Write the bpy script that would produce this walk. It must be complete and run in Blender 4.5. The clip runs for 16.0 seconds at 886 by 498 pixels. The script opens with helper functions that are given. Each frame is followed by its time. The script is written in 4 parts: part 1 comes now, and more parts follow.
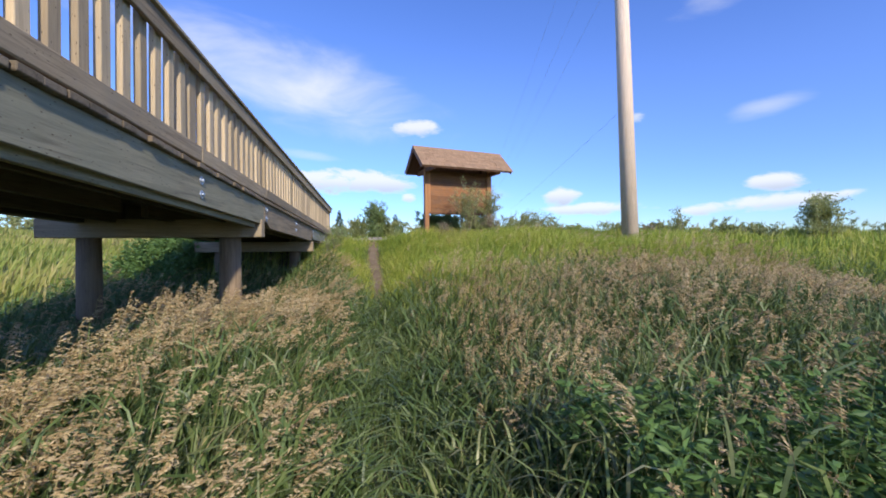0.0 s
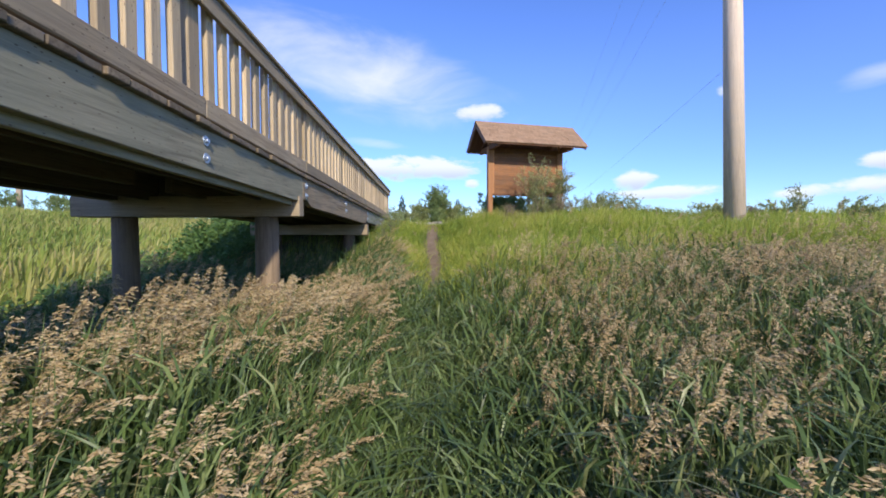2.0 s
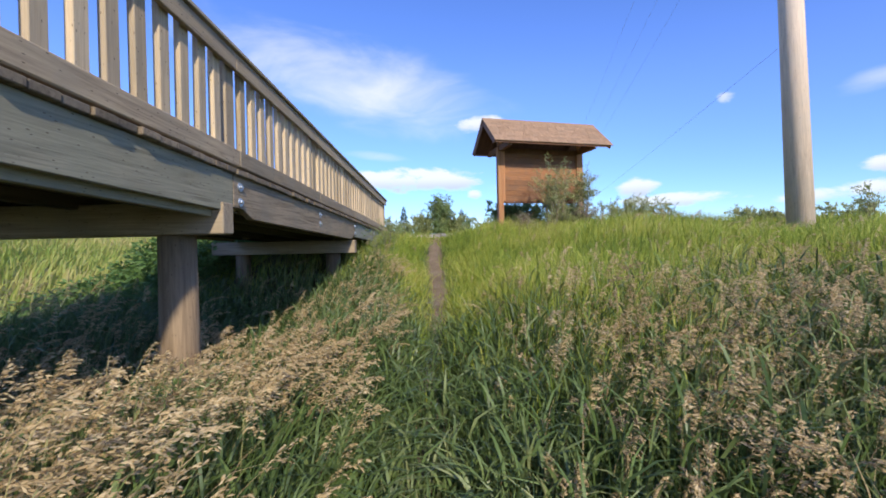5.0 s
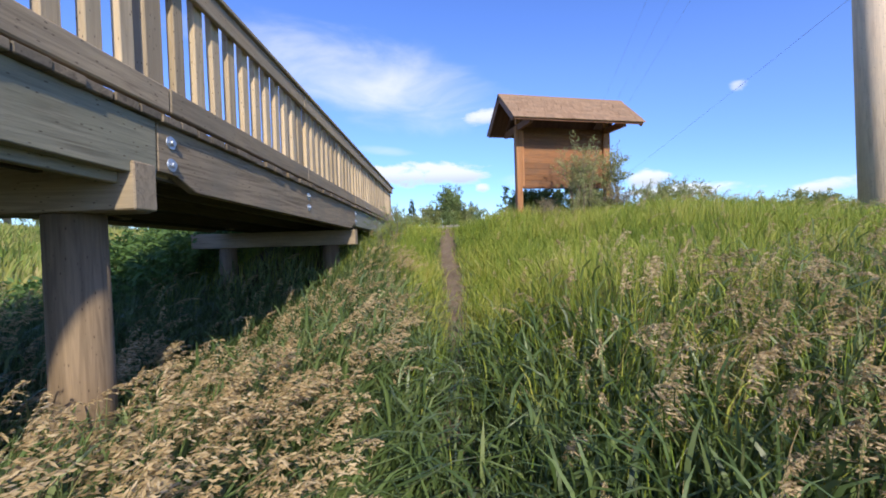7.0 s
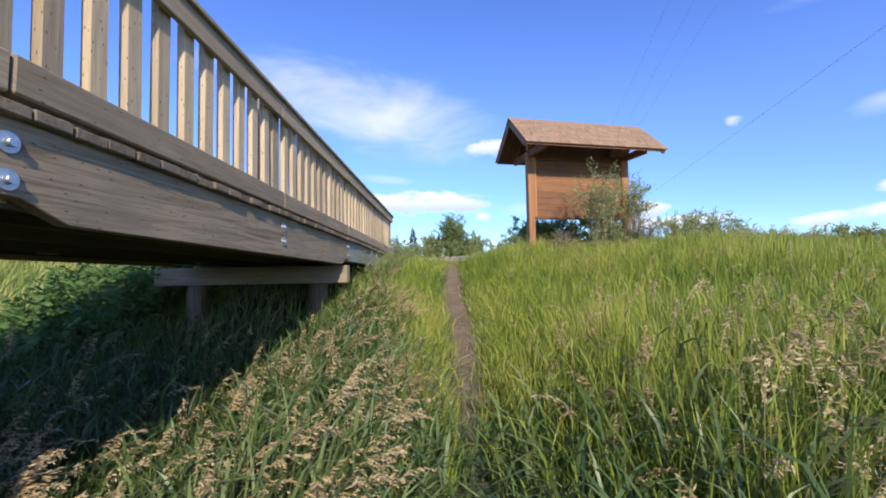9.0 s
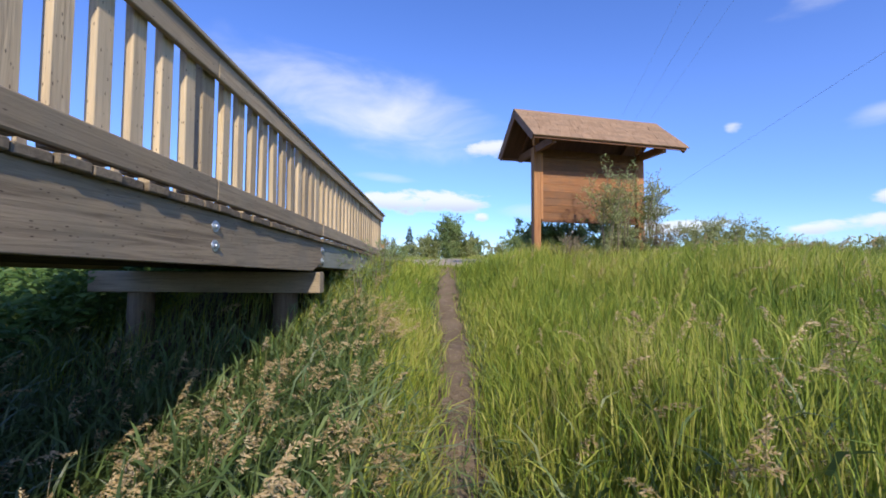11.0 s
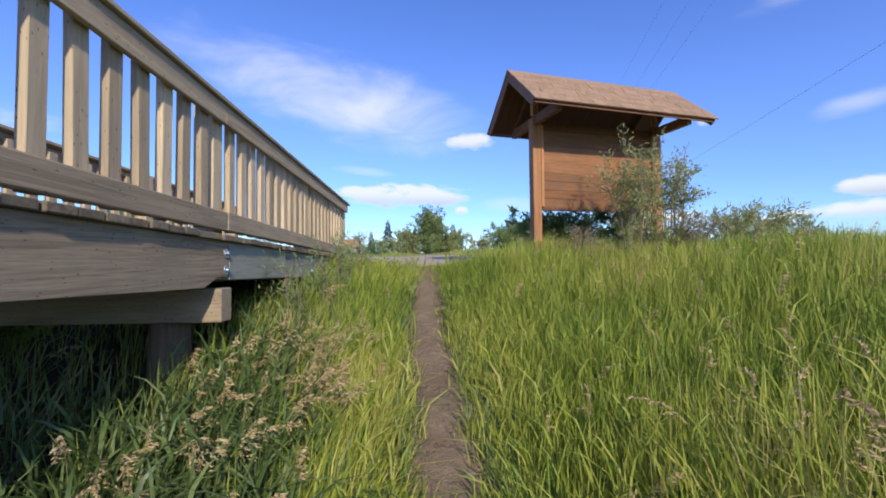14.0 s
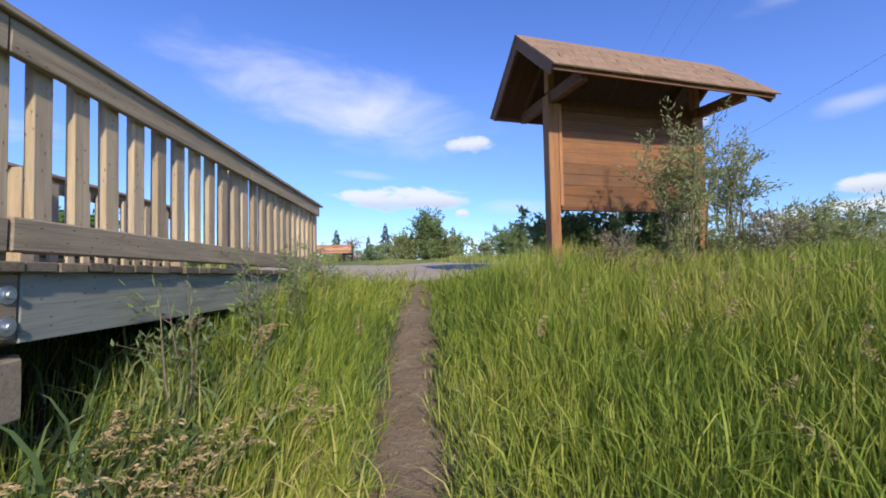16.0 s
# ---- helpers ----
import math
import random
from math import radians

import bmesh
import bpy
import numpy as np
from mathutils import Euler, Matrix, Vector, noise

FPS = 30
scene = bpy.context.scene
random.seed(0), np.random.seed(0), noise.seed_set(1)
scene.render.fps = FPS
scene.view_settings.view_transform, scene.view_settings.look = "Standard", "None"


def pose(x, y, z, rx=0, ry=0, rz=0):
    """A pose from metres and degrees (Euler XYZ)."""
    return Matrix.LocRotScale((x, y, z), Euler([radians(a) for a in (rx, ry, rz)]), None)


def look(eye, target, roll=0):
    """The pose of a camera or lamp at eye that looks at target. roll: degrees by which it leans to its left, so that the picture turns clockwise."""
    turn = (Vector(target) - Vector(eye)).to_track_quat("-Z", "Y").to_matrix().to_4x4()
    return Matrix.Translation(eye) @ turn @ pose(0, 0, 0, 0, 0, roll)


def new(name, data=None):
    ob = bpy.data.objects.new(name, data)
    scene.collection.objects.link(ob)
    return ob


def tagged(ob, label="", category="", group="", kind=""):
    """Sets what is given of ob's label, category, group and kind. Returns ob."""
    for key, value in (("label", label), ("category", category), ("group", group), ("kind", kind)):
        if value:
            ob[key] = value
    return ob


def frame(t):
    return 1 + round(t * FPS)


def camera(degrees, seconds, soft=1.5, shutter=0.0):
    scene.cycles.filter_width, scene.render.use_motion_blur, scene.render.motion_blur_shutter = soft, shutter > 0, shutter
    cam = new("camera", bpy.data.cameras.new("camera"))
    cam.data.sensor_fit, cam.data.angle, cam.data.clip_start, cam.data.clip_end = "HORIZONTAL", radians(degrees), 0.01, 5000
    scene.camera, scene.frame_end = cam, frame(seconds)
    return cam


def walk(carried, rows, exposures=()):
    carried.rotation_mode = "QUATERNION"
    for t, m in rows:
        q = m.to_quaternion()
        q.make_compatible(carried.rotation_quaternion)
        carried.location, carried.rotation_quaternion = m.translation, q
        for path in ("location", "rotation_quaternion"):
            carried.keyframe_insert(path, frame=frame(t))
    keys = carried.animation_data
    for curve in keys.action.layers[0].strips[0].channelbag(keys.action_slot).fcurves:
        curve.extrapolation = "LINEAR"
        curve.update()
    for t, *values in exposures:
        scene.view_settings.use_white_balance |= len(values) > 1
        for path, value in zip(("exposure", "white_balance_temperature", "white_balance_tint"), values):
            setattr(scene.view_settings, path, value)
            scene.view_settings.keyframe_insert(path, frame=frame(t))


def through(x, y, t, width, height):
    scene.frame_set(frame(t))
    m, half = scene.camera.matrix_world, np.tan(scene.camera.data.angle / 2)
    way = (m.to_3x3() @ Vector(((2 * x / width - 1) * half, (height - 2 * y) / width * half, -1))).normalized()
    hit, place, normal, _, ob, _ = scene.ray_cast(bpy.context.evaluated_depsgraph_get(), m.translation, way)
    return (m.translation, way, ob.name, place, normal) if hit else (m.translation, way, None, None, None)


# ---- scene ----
cam = camera(95.0, 16.0, 1.8)
PATH = [
    (0, (-0.053, 0.146, 1.445), (0.301, 2.114, 1.44), -0.5),
    (0.5, (-0.029, 0.352, 1.421), (0.179, 2.341, 1.41), -0.3),
    (1, (0.07, 0.624, 1.411), (0.188, 2.62, 1.396), -0.0),
    (1.5, (0.085, 0.842, 1.395), (0.168, 2.839, 1.325), 0.5),
    (2, (0.083, 1.121, 1.396), (0.13, 3.119, 1.324), -0.2),
    (2.5, (0.1, 1.479, 1.411), (0.133, 3.477, 1.336), -0.9),
    (3, (0.101, 1.745, 1.469), (0.15, 3.743, 1.402), -2.1),
    (3.5, (0.089, 1.991, 1.483), (0.156, 3.989, 1.424), -3.4),
    (4, (0.149, 2.263, 1.513), (0.207, 4.262, 1.496), -1.8),
    (6.5, (0.009, 3.68, 1.429), (0.01, 5.68, 1.396), -1.6),
    (7, (0.007, 3.924, 1.421), (-0.006, 5.923, 1.375), -1.8),
    (7.5, (0.031, 4.202, 1.462), (-0.003, 6.201, 1.481), -1.6),
    (8, (-0.033, 4.436, 1.491), (-0.069, 6.436, 1.515), -1.1),
    (8.5, (-0.104, 4.639, 1.538), (-0.127, 6.637, 1.611), -0.9),
    (9, (-0.08, 4.865, 1.564), (-0.092, 6.863, 1.657), -1.1),
    (11.3, (-0.032, 5.899, 1.689), (-0.036, 7.897, 1.778), 0.5),
    (11.5, (-0.05, 5.994, 1.689), (-0.056, 7.992, 1.773), 0.6),
    (12, (-0.109, 6.266, 1.732), (-0.071, 8.264, 1.813), 0.5),
    (12.5, (-0.062, 6.518, 1.725), (-0.005, 8.516, 1.798), 0.0),
    (13, (-0.016, 6.777, 1.793), (0.053, 8.775, 1.853), -0.1),
    (13.5, (-0.027, 7.097, 1.806), (0.056, 9.095, 1.864), -0.2),
    (14, (0.002, 7.406, 1.8), (0.097, 9.403, 1.859), -0.6),
    (14.5, (0.086, 7.726, 1.867), (0.182, 9.722, 1.934), -0.6),
    (15, (0.087, 8.089, 1.861), (0.184, 10.086, 1.925), -0.3),
    (15.5, (0.104, 8.437, 1.887), (0.191, 10.434, 1.955), -0.8),
    (16, (0.162, 8.784, 1.954), (0.253, 10.78, 2.027), -1.2),
]
walk(cam, [(t, look(eye, target, roll)) for t, eye, target, roll in PATH], [(0.0, 0.33), (3.0, 0.42), (7.0, 0.42), (9.0, 0.48), (11.5, 0.32), (14.0, 0.29), (16.0, 0.23)])

# ---- world, sun ----
SUN_AZ, SUN_EL = 165.0, 30.0     # degrees clockwise from +y, degrees up
world = bpy.data.worlds.new("world")
scene.world = world
world.use_nodes = True


class Graph:
    """A little help to write node trees."""

    def __init__(self, tree):
        self.tree = tree
        tree.nodes.clear()

    def node(self, kind, **props):
        n = self.tree.nodes.new(kind)
        for key, value in props.items():
            setattr(n, key, value)
        return n

    def link(self, a, b):
        self.tree.links.new(a, b)

    def put(self, socket, value):
        if isinstance(value, bpy.types.NodeSocket):
            self.link(value, socket)
        elif value is not None:
            socket.default_value = value

    def math(self, op, a, b=None, c=None, clamp=False):
        n = self.node("ShaderNodeMath", operation=op, use_clamp=clamp)
        for i, v in enumerate((a, b, c)):
            self.put(n.inputs[i], v)
        return n.outputs[0]

    def mix(self, fac, a, b, blend="MIX"):
        n = self.node("ShaderNodeMix", data_type="RGBA", blend_type=blend)
        self.put(n.inputs[0], fac)
        self.put(n.inputs[6], a)
        self.put(n.inputs[7], b)
        return n.outputs[2]

    def noise(self, vector, scale, detail=4.0, rough=0.55, distortion=0.0):
        n = self.node("ShaderNodeTexNoise")
        self.put(n.inputs["Vector"], vector)
        n.inputs["Scale"].default_value = scale
        n.inputs["Detail"].default_value = detail
        n.inputs["Roughness"].default_value = rough
        n.inputs["Distortion"].default_value = distortion
        return n.outputs[0]

    def ramp(self, fac, lo, hi):
        n = self.node("ShaderNodeMapRange", interpolation_type="SMOOTHSTEP")
        self.put(n.inputs[0], fac)
        n.inputs[1].default_value, n.inputs[2].default_value = lo, hi
        return n.outputs[0]

    def mapping(self, vector, scale, location=(0, 0, 0)):
        n = self.node("ShaderNodeMapping")
        self.put(n.inputs[0], vector)
        self.put(n.inputs["Location"], location)
        n.inputs["Scale"].default_value = scale
        return n.outputs[0]


# azimuth, elevation, half width, half height, tilt, softness, thickness of each cloud, in degrees
CLOUDS = [
    (-1.7, 9.2, 11.0, 1.7, 0.0, 0.35, 0.95), (7.1, 16.3, 4.6, 1.3, 0.02, 0.45, 0.95),
    (5.6, 7.0, 1.3, 0.7, 0.0, 0.4, 0.9), (14.0, 7.6, 6.0, 1.2, -0.05, 0.9, 0.45),
    (-12.0, 21.6, 19.0, 4.8, -0.17, 1.6, 1.0), (-8.0, 12.3, 5.0, 0.7, -0.08, 0.9, 0.4),
    (47.5, 4.6, 8.0, 1.0, 0.06, 0.4, 0.9), (50.0, 7.0, 3.0, 1.1, 0.0, 0.4, 0.95),
    (48.5, 15.0, 4.0, 1.1, 0.1, 1.2, 0.6), (31.5, 5.0, 7.5, 0.9, 0.0, 0.4, 0.9),
    (26.5, 7.0, 2.6, 1.5, 0.0, 0.4, 0.95), (36.0, 16.0, 1.0, 0.7, 0.0, 0.6, 0.7),
    (52.0, 28.0, 12.0, 2.0, 0.1, 0.9, 0.4), (-2.0, 3.0, 16.0, 0.8, 0.0, 0.7, 0.45),
    (75.0, 7.0, 12.0, 1.6, 0.0, 0.5, 0.9), (-60.0, 14.0, 18.0, 2.5, 0.0, 0.7, 0.7),
    (120.0, 16.0, 14.0, 2.2, 0.0, 0.6, 0.8), (-110.0, 20.0, 20.0, 3.0, 0.0, 0.7, 0.7),
]
g = Graph(world.node_tree)
sky = g.node("ShaderNodeTexSky", sky_type="NISHITA", sun_disc=False, altitude=700.0,
             air_density=1.0, dust_density=0.35, ozone_density=2.2)
sky.sun_elevation, sky.sun_rotation = radians(SUN_EL), radians(SUN_AZ)
coords = g.node("ShaderNodeTexCoord").outputs["Generated"]
split = g.node("ShaderNodeSeparateXYZ")
g.link(coords, split.inputs[0])
azim = g.math("ARCTAN2", split.outputs[0], split.outputs[1])
elev = g.math("ARCSINE", split.outputs[2])
puff = g.noise(g.mapping(coords, (1, 1, 2.6)), 11.0, 7.0, 0.6, 0.3)
wisp = g.noise(g.mapping(coords, (1, 1, 2.6)), 4.5, 6.0, 0.55, 0.5)
cover = None
shade = None
for az, el, hw, hh, tilt, soft, thick in CLOUDS:
    u = g.math("DIVIDE", g.math("SUBTRACT", azim, radians(az)), radians(hw))
    v = g.math("DIVIDE", g.math("SUBTRACT", g.math("SUBTRACT", elev, radians(el)),
                                g.math("MULTIPLY", g.math("SUBTRACT", azim, radians(az)), tilt)), radians(hh))
    d = g.math("ADD", g.math("MULTIPLY", u, u), g.math("MULTIPLY", v, v))
    field = g.math("ADD", g.math("SUBTRACT", 0.75, d),
                   g.math("MULTIPLY", g.math("SUBTRACT", wisp if soft > 0.6 else puff, 0.5), 3.7 if soft > 0.6 else 3.6))
    m = g.math("MULTIPLY", g.ramp(field, 0.0 - soft * 0.5, soft * 1.6), thick)
    cover = m if cover is None else g.math("MAXIMUM", cover, m)
    low = g.math("MULTIPLY", m, g.ramp(g.math("MULTIPLY", v, -1.0), -0.3, 0.9)) if soft < 0.6 else None
    if low is not None:
        shade = low if shade is None else g.math("MAXIMUM", shade, low)
hue = g.node("ShaderNodeHueSaturation")
hue.inputs["Saturation"].default_value = 1.2
g.link(sky.outputs[0], hue.inputs["Color"])
white = g.mix(shade, (5.2, 5.3, 5.5, 1), (3.3, 3.6, 4.4, 1))
depth = g.mix(g.ramp(elev, 0.0, 0.4), (0.58, 0.735, 1.09, 1), (1.18, 1.02, 1.42, 1))
blue = g.mix(1.0, hue.outputs[0], depth, "MULTIPLY")
tint = g.mix(g.math("MULTIPLY", cover, 0.92), blue, white)
back = g.node("ShaderNodeBackground")
back.inputs["Strength"].default_value = 0.15
g.link(tint, back.inputs["Color"])
g.link(back.outputs[0], g.node("ShaderNodeOutputWorld").inputs[0])

sun_lamp = bpy.data.lights.new("sun", "SUN")
sun_lamp.energy, sun_lamp.angle, sun_lamp.color = 3.9, radians(2.0), (1.0, 0.9, 0.74)
sun = new("sun", sun_lamp)
sun_way = Vector((math.sin(radians(SUN_AZ)) * math.cos(radians(SUN_EL)),
                  math.cos(radians(SUN_AZ)) * math.cos(radians(SUN_EL)), math.sin(radians(SUN_EL))))
sun.matrix_world = look(sun_way * 60, (0, 0, 0))


# ---- materials ----
def material(name):
    m = bpy.data.materials.new(name)
    m.use_nodes = True
    return m, Graph(m.node_tree)


def finish(g, colour, rough, height=None, strength=0.4, distance=0.01, metal=0.0, spec=0.4):
    b = g.node("ShaderNodeBsdfPrincipled")
    g.put(b.inputs["Base Color"], colour)
    g.put(b.inputs["Roughness"], rough)
    b.inputs["Metallic"].default_value = metal
    b.inputs["Specular IOR Level"].default_value = spec
    if height is not None:
        n = g.node("ShaderNodeBump")
        n.inputs["Strength"].default_value, n.inputs["Distance"].default_value = strength, distance
        g.link(height, n.inputs["Height"])
        g.link(n.outputs[0], b.inputs["Normal"])
    g.link(b.outputs[0], g.node("ShaderNodeOutputMaterial").inputs[0])
    return b


def wood(name, axis, pale, dark, grey, wear=0.5, knots=True, rough=0.75, vary=0.5):
    """Weathered timber whose grain runs along the axis."""
    m, g = material(name)
    at = g.node("ShaderNodeTexCoord").outputs["Object"]
    info = g.node("ShaderNodeObjectInfo").outputs["Random"]
    shift = g.node("ShaderNodeCombineXYZ")
    for i in range(3):
        g.put(shift.inputs[i], g.math("MULTIPLY", info, 17.0 + 9 * i))
    grain_scale = [26.0, 26.0, 26.0]
    grain_scale[axis] = 1.3
    fine_scale = [110.0, 110.0, 110.0]
    fine_scale[axis] = 4.0
    grain = g.noise(g.mapping(at, grain_scale, shift.outputs[0]), 1.0, 6.0, 0.6, 1.4)
    fine = g.noise(g.mapping(at, fine_scale, shift.outputs[0]), 1.0, 4.0, 0.65, 0.3)
    blotch = g.noise(g.mapping(at, (1, 1, 1), shift.outputs[0]), 2.2, 4.0, 0.6)
    c = g.mix(g.ramp(grain, 0.24, 0.66), dark, pale)
    c = g.mix(g.math("MULTIPLY", g.ramp(blotch, 0.4, 0.66), wear), c, grey)
    c = g.mix(g.math("MULTIPLY", g.ramp(fine, 0.52, 0.74), 0.26), c, [v * 0.45 for v in dark[:3]] + [1])
    light = g.math("MULTIPLY_ADD", info, vary, 1.01 - vary / 2)
    scaled = g.node("ShaderNodeVectorMath", operation="SCALE")
    g.link(c, scaled.inputs[0])
    g.link(light, scaled.inputs["Scale"])
    c = scaled.outputs[0]
    height = g.math("ADD", g.math("MULTIPLY", grain, 0.6), fine)
    if knots:
        knot_scale = [9.0, 9.0, 9.0]
        knot_scale[axis] = 3.2
        v = g.node("ShaderNodeTexVoronoi")
        g.link(g.mapping(at, knot_scale, shift.outputs[0]), v.inputs["Vector"])
        k = g.ramp(v.outputs["Distance"], 0.17, 0.07)
        c = g.mix(g.math("MULTIPLY", k, 0.8), c, (0.05, 0.03, 0.018, 1))
    finish(g, c, g.math("MULTIPLY_ADD", blotch, 0.2, rough - 0.1), height, 0.45, 0.004, spec=0.25)
    return m


wood_y = wood("weathered_timber_long", 1, (0.361, 0.278, 0.18, 1), (0.149, 0.11, 0.0707, 1), (0.228, 0.196, 0.141, 1), 0.6)
rail_y = wood("weathered_rail_timber", 1, (0.388, 0.299, 0.19, 1), (0.211, 0.158, 0.101, 1), (0.267, 0.226, 0.161, 1), 0.55)
wood_x = wood("weathered_timber_cross", 0, (0.331, 0.256, 0.166, 1), (0.182, 0.137, 0.0868, 1), (0.223, 0.19, 0.137, 1), 0.6)
green_y = wood("green_grey_treated_timber", 1, (0.326, 0.296, 0.203, 1), (0.146, 0.131, 0.0884, 1), (0.249, 0.24, 0.168, 1), 0.7)
new_y = wood("pale_green_treated_timber", 1, (0.332, 0.332, 0.265, 1), (0.199, 0.199, 0.156, 1), (0.292, 0.305, 0.258, 1), 0.7)
# Plank ends are dark; the colour is deepened further to imitate shade underneath.
deck_x = wood("dark_deck_timber", 0, (0.24, 0.185, 0.12, 1), (0.1, 0.075, 0.05, 1), (0.16, 0.135, 0.1, 1), 0.6)
# Joist timber coloured darker than the beams to imitate shade under the deck.
joist_y = wood("shade_dark_joist_timber", 1, (0.12, 0.093, 0.062, 1), (0.055, 0.042, 0.028, 1), (0.09, 0.076, 0.055, 1), 0.6)
wood_z = wood("pale_timber_upright", 2, (0.544, 0.421, 0.263, 1), (0.369, 0.272, 0.166, 1), (0.395, 0.32, 0.219, 1), 0.5)
pile_wood = wood("round_pile_timber", 2, (0.242, 0.173, 0.104, 1), (0.132, 0.0922, 0.0547, 1), (0.173, 0.138, 0.0922, 1), 0.5)
pole_wood = wood("utility_pole_timber", 2, (0.62, 0.5, 0.39, 1), (0.43, 0.33, 0.25, 1), (0.5, 0.42, 0.34, 1), 0.5)
stain_x = wood("orange_stained_planks", 0, (0.275, 0.125, 0.0499, 1), (0.155, 0.0645, 0.0258, 1), (0.163, 0.0903, 0.0516, 1), 0.75, rough=0.6)
stain_z = wood("orange_stained_posts", 2, (0.46, 0.22, 0.09, 1), (0.28, 0.115, 0.045, 1), (0.3, 0.17, 0.09, 1), 0.4, rough=0.6)
timber_dark = wood("dark_brown_timber", 1, (0.17, 0.08, 0.042, 1), (0.09, 0.042, 0.022, 1), (0.12, 0.07, 0.045, 1), 0.4, rough=0.65)
stain_fascia = wood("red_brown_fascia", 0, (0.3, 0.15, 0.085, 1), (0.18, 0.08, 0.045, 1), (0.22, 0.13, 0.085, 1), 0.4, rough=0.65)


def plain(name, a, b, scale, rough, bump=0.3, distance=0.01, metal=0.0, spec=0.3):
    m, g = material(name)
    at = g.node("ShaderNodeTexCoord").outputs["Object"]
    n1, n2 = g.noise(at, scale, 6.0, 0.6), g.noise(at, scale * 9, 4.0, 0.6)
    c = g.mix(g.ramp(n1, 0.35, 0.65), a, b)
    c = g.mix(g.math("MULTIPLY", g.ramp(n2, 0.5, 0.75), 0.4), c, [v * 0.6 for v in a[:3]] + [1])
    finish(g, c, rough, g.math("ADD", n1, g.math("MULTIPLY", n2, 0.5)), bump, distance, metal, spec)
    return m


shingle = wood("brown_cedar_shingles", 1, (0.34, 0.22, 0.135, 1), (0.19, 0.115, 0.068, 1), (0.27, 0.19, 0.13, 1), 0.5, False, 0.85, 0.22)
zinc = plain("galvanised_steel", (0.55, 0.6, 0.66, 1), (0.42, 0.47, 0.53, 1), 60.0, 0.42, 0.2, 0.002, 0.85)
asphalt = plain("pale_gravel", (0.47, 0.385, 0.29, 1), (0.39, 0.32, 0.24, 1), 2.0, 1.0, 0.5, 0.01, 0.0, 0.0)
rock_mat = plain("pink_granite", (0.52, 0.42, 0.35, 1), (0.4, 0.33, 0.28, 1), 5.0, 0.9, 0.6, 0.02)
bench_wood = wood("orange_bench_planks", 0, (0.56, 0.28, 0.15, 1), (0.38, 0.18, 0.095, 1), (0.42, 0.26, 0.17, 1), 0.4)
black = plain("black_painted_steel", (0.02, 0.018, 0.016, 1), (0.03, 0.026, 0.022, 1), 4.0, 0.6)
wire_mat = plain("grey_cable", (0.3, 0.33, 0.39, 1), (0.25, 0.28, 0.33, 1), 4.0, 0.6)
bark = plain("grey_brown_bark", (0.22, 0.18, 0.13, 1), (0.15, 0.12, 0.085, 1), 18.0, 0.9, 0.5, 0.01)


def leafy(name, colours, patch_scale=0.6, through=0.35, rough=0.5, spec=0.25):
    """Leaves and blades: colour differs from blade to blade and from patch to patch."""
    m, g = material(name)
    at = g.node("ShaderNodeTexCoord").outputs["Object"]
    each = g.node("ShaderNodeNewGeometry").outputs["Random Per Island"]
    patch = g.noise(at, patch_scale, 3.0, 0.6)
    ramp = g.node("ShaderNodeValToRGB")
    els = ramp.color_ramp.elements
    els[0].position, els[0].color = 0.0, colours[0]
    els[1].position, els[1].color = 1.0, colours[-1]
    for i, c in enumerate(colours[1:-1]):
        els.new((i + 1) / (len(colours) - 1)).color = c
    mixf = g.math("ADD", g.math("MULTIPLY", each, 0.62), g.math("MULTIPLY", g.ramp(patch, 0.28, 0.72), 0.38))
    g.link(mixf, ramp.inputs[0])
    b = g.node("ShaderNodeBsdfPrincipled")
    b.inputs["Roughness"].default_value = rough
    b.inputs["Specular IOR Level"].default_value = spec
    g.link(ramp.outputs[0], b.inputs["Base Color"])
    t = g.node("ShaderNodeBsdfTranslucent")
    g.link(ramp.outputs[0], t.inputs["Color"])
    s = g.node("ShaderNodeMixShader")
    s.inputs[0].default_value = through
    g.link(b.outputs[0], s.inputs[1])
    g.link(t.outputs[0], s.inputs[2])
    g.link(s.outputs[0], g.node("ShaderNodeOutputMaterial").inputs[0])
    return m


# Green and yellow-green grasses; the darker and brighter tones also imitate shade and sun.
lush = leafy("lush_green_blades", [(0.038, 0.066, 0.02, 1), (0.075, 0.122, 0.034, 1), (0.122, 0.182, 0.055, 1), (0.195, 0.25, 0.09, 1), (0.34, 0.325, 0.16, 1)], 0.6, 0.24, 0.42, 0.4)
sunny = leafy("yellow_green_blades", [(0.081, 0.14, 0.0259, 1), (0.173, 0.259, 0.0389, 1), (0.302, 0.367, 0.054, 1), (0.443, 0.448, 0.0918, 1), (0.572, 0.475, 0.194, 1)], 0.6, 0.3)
straw = leafy("tan_seed_heads", [(0.28, 0.195, 0.095, 1), (0.45, 0.33, 0.17, 1), (0.61, 0.47, 0.265, 1), (0.75, 0.62, 0.4, 1)], 0.9, 0.36, 0.7)
stem_mat = leafy("green_straw_stems", [(0.2, 0.2, 0.075, 1), (0.3, 0.27, 0.11, 1), (0.42, 0.34, 0.17, 1)], 0.9, 0.25, 0.6)
field_mat = leafy("meadow_blades", [(0.16, 0.24, 0.05, 1), (0.28, 0.34, 0.075, 1), (0.4, 0.38, 0.12, 1), (0.54, 0.43, 0.2, 1)], 0.09)
weed_mat = leafy("broad_weed_leaves", [(0.0625, 0.125, 0.035, 1), (0.112, 0.2, 0.0562, 1), (0.175, 0.275, 0.0875, 1)], 1.0, 0.3)
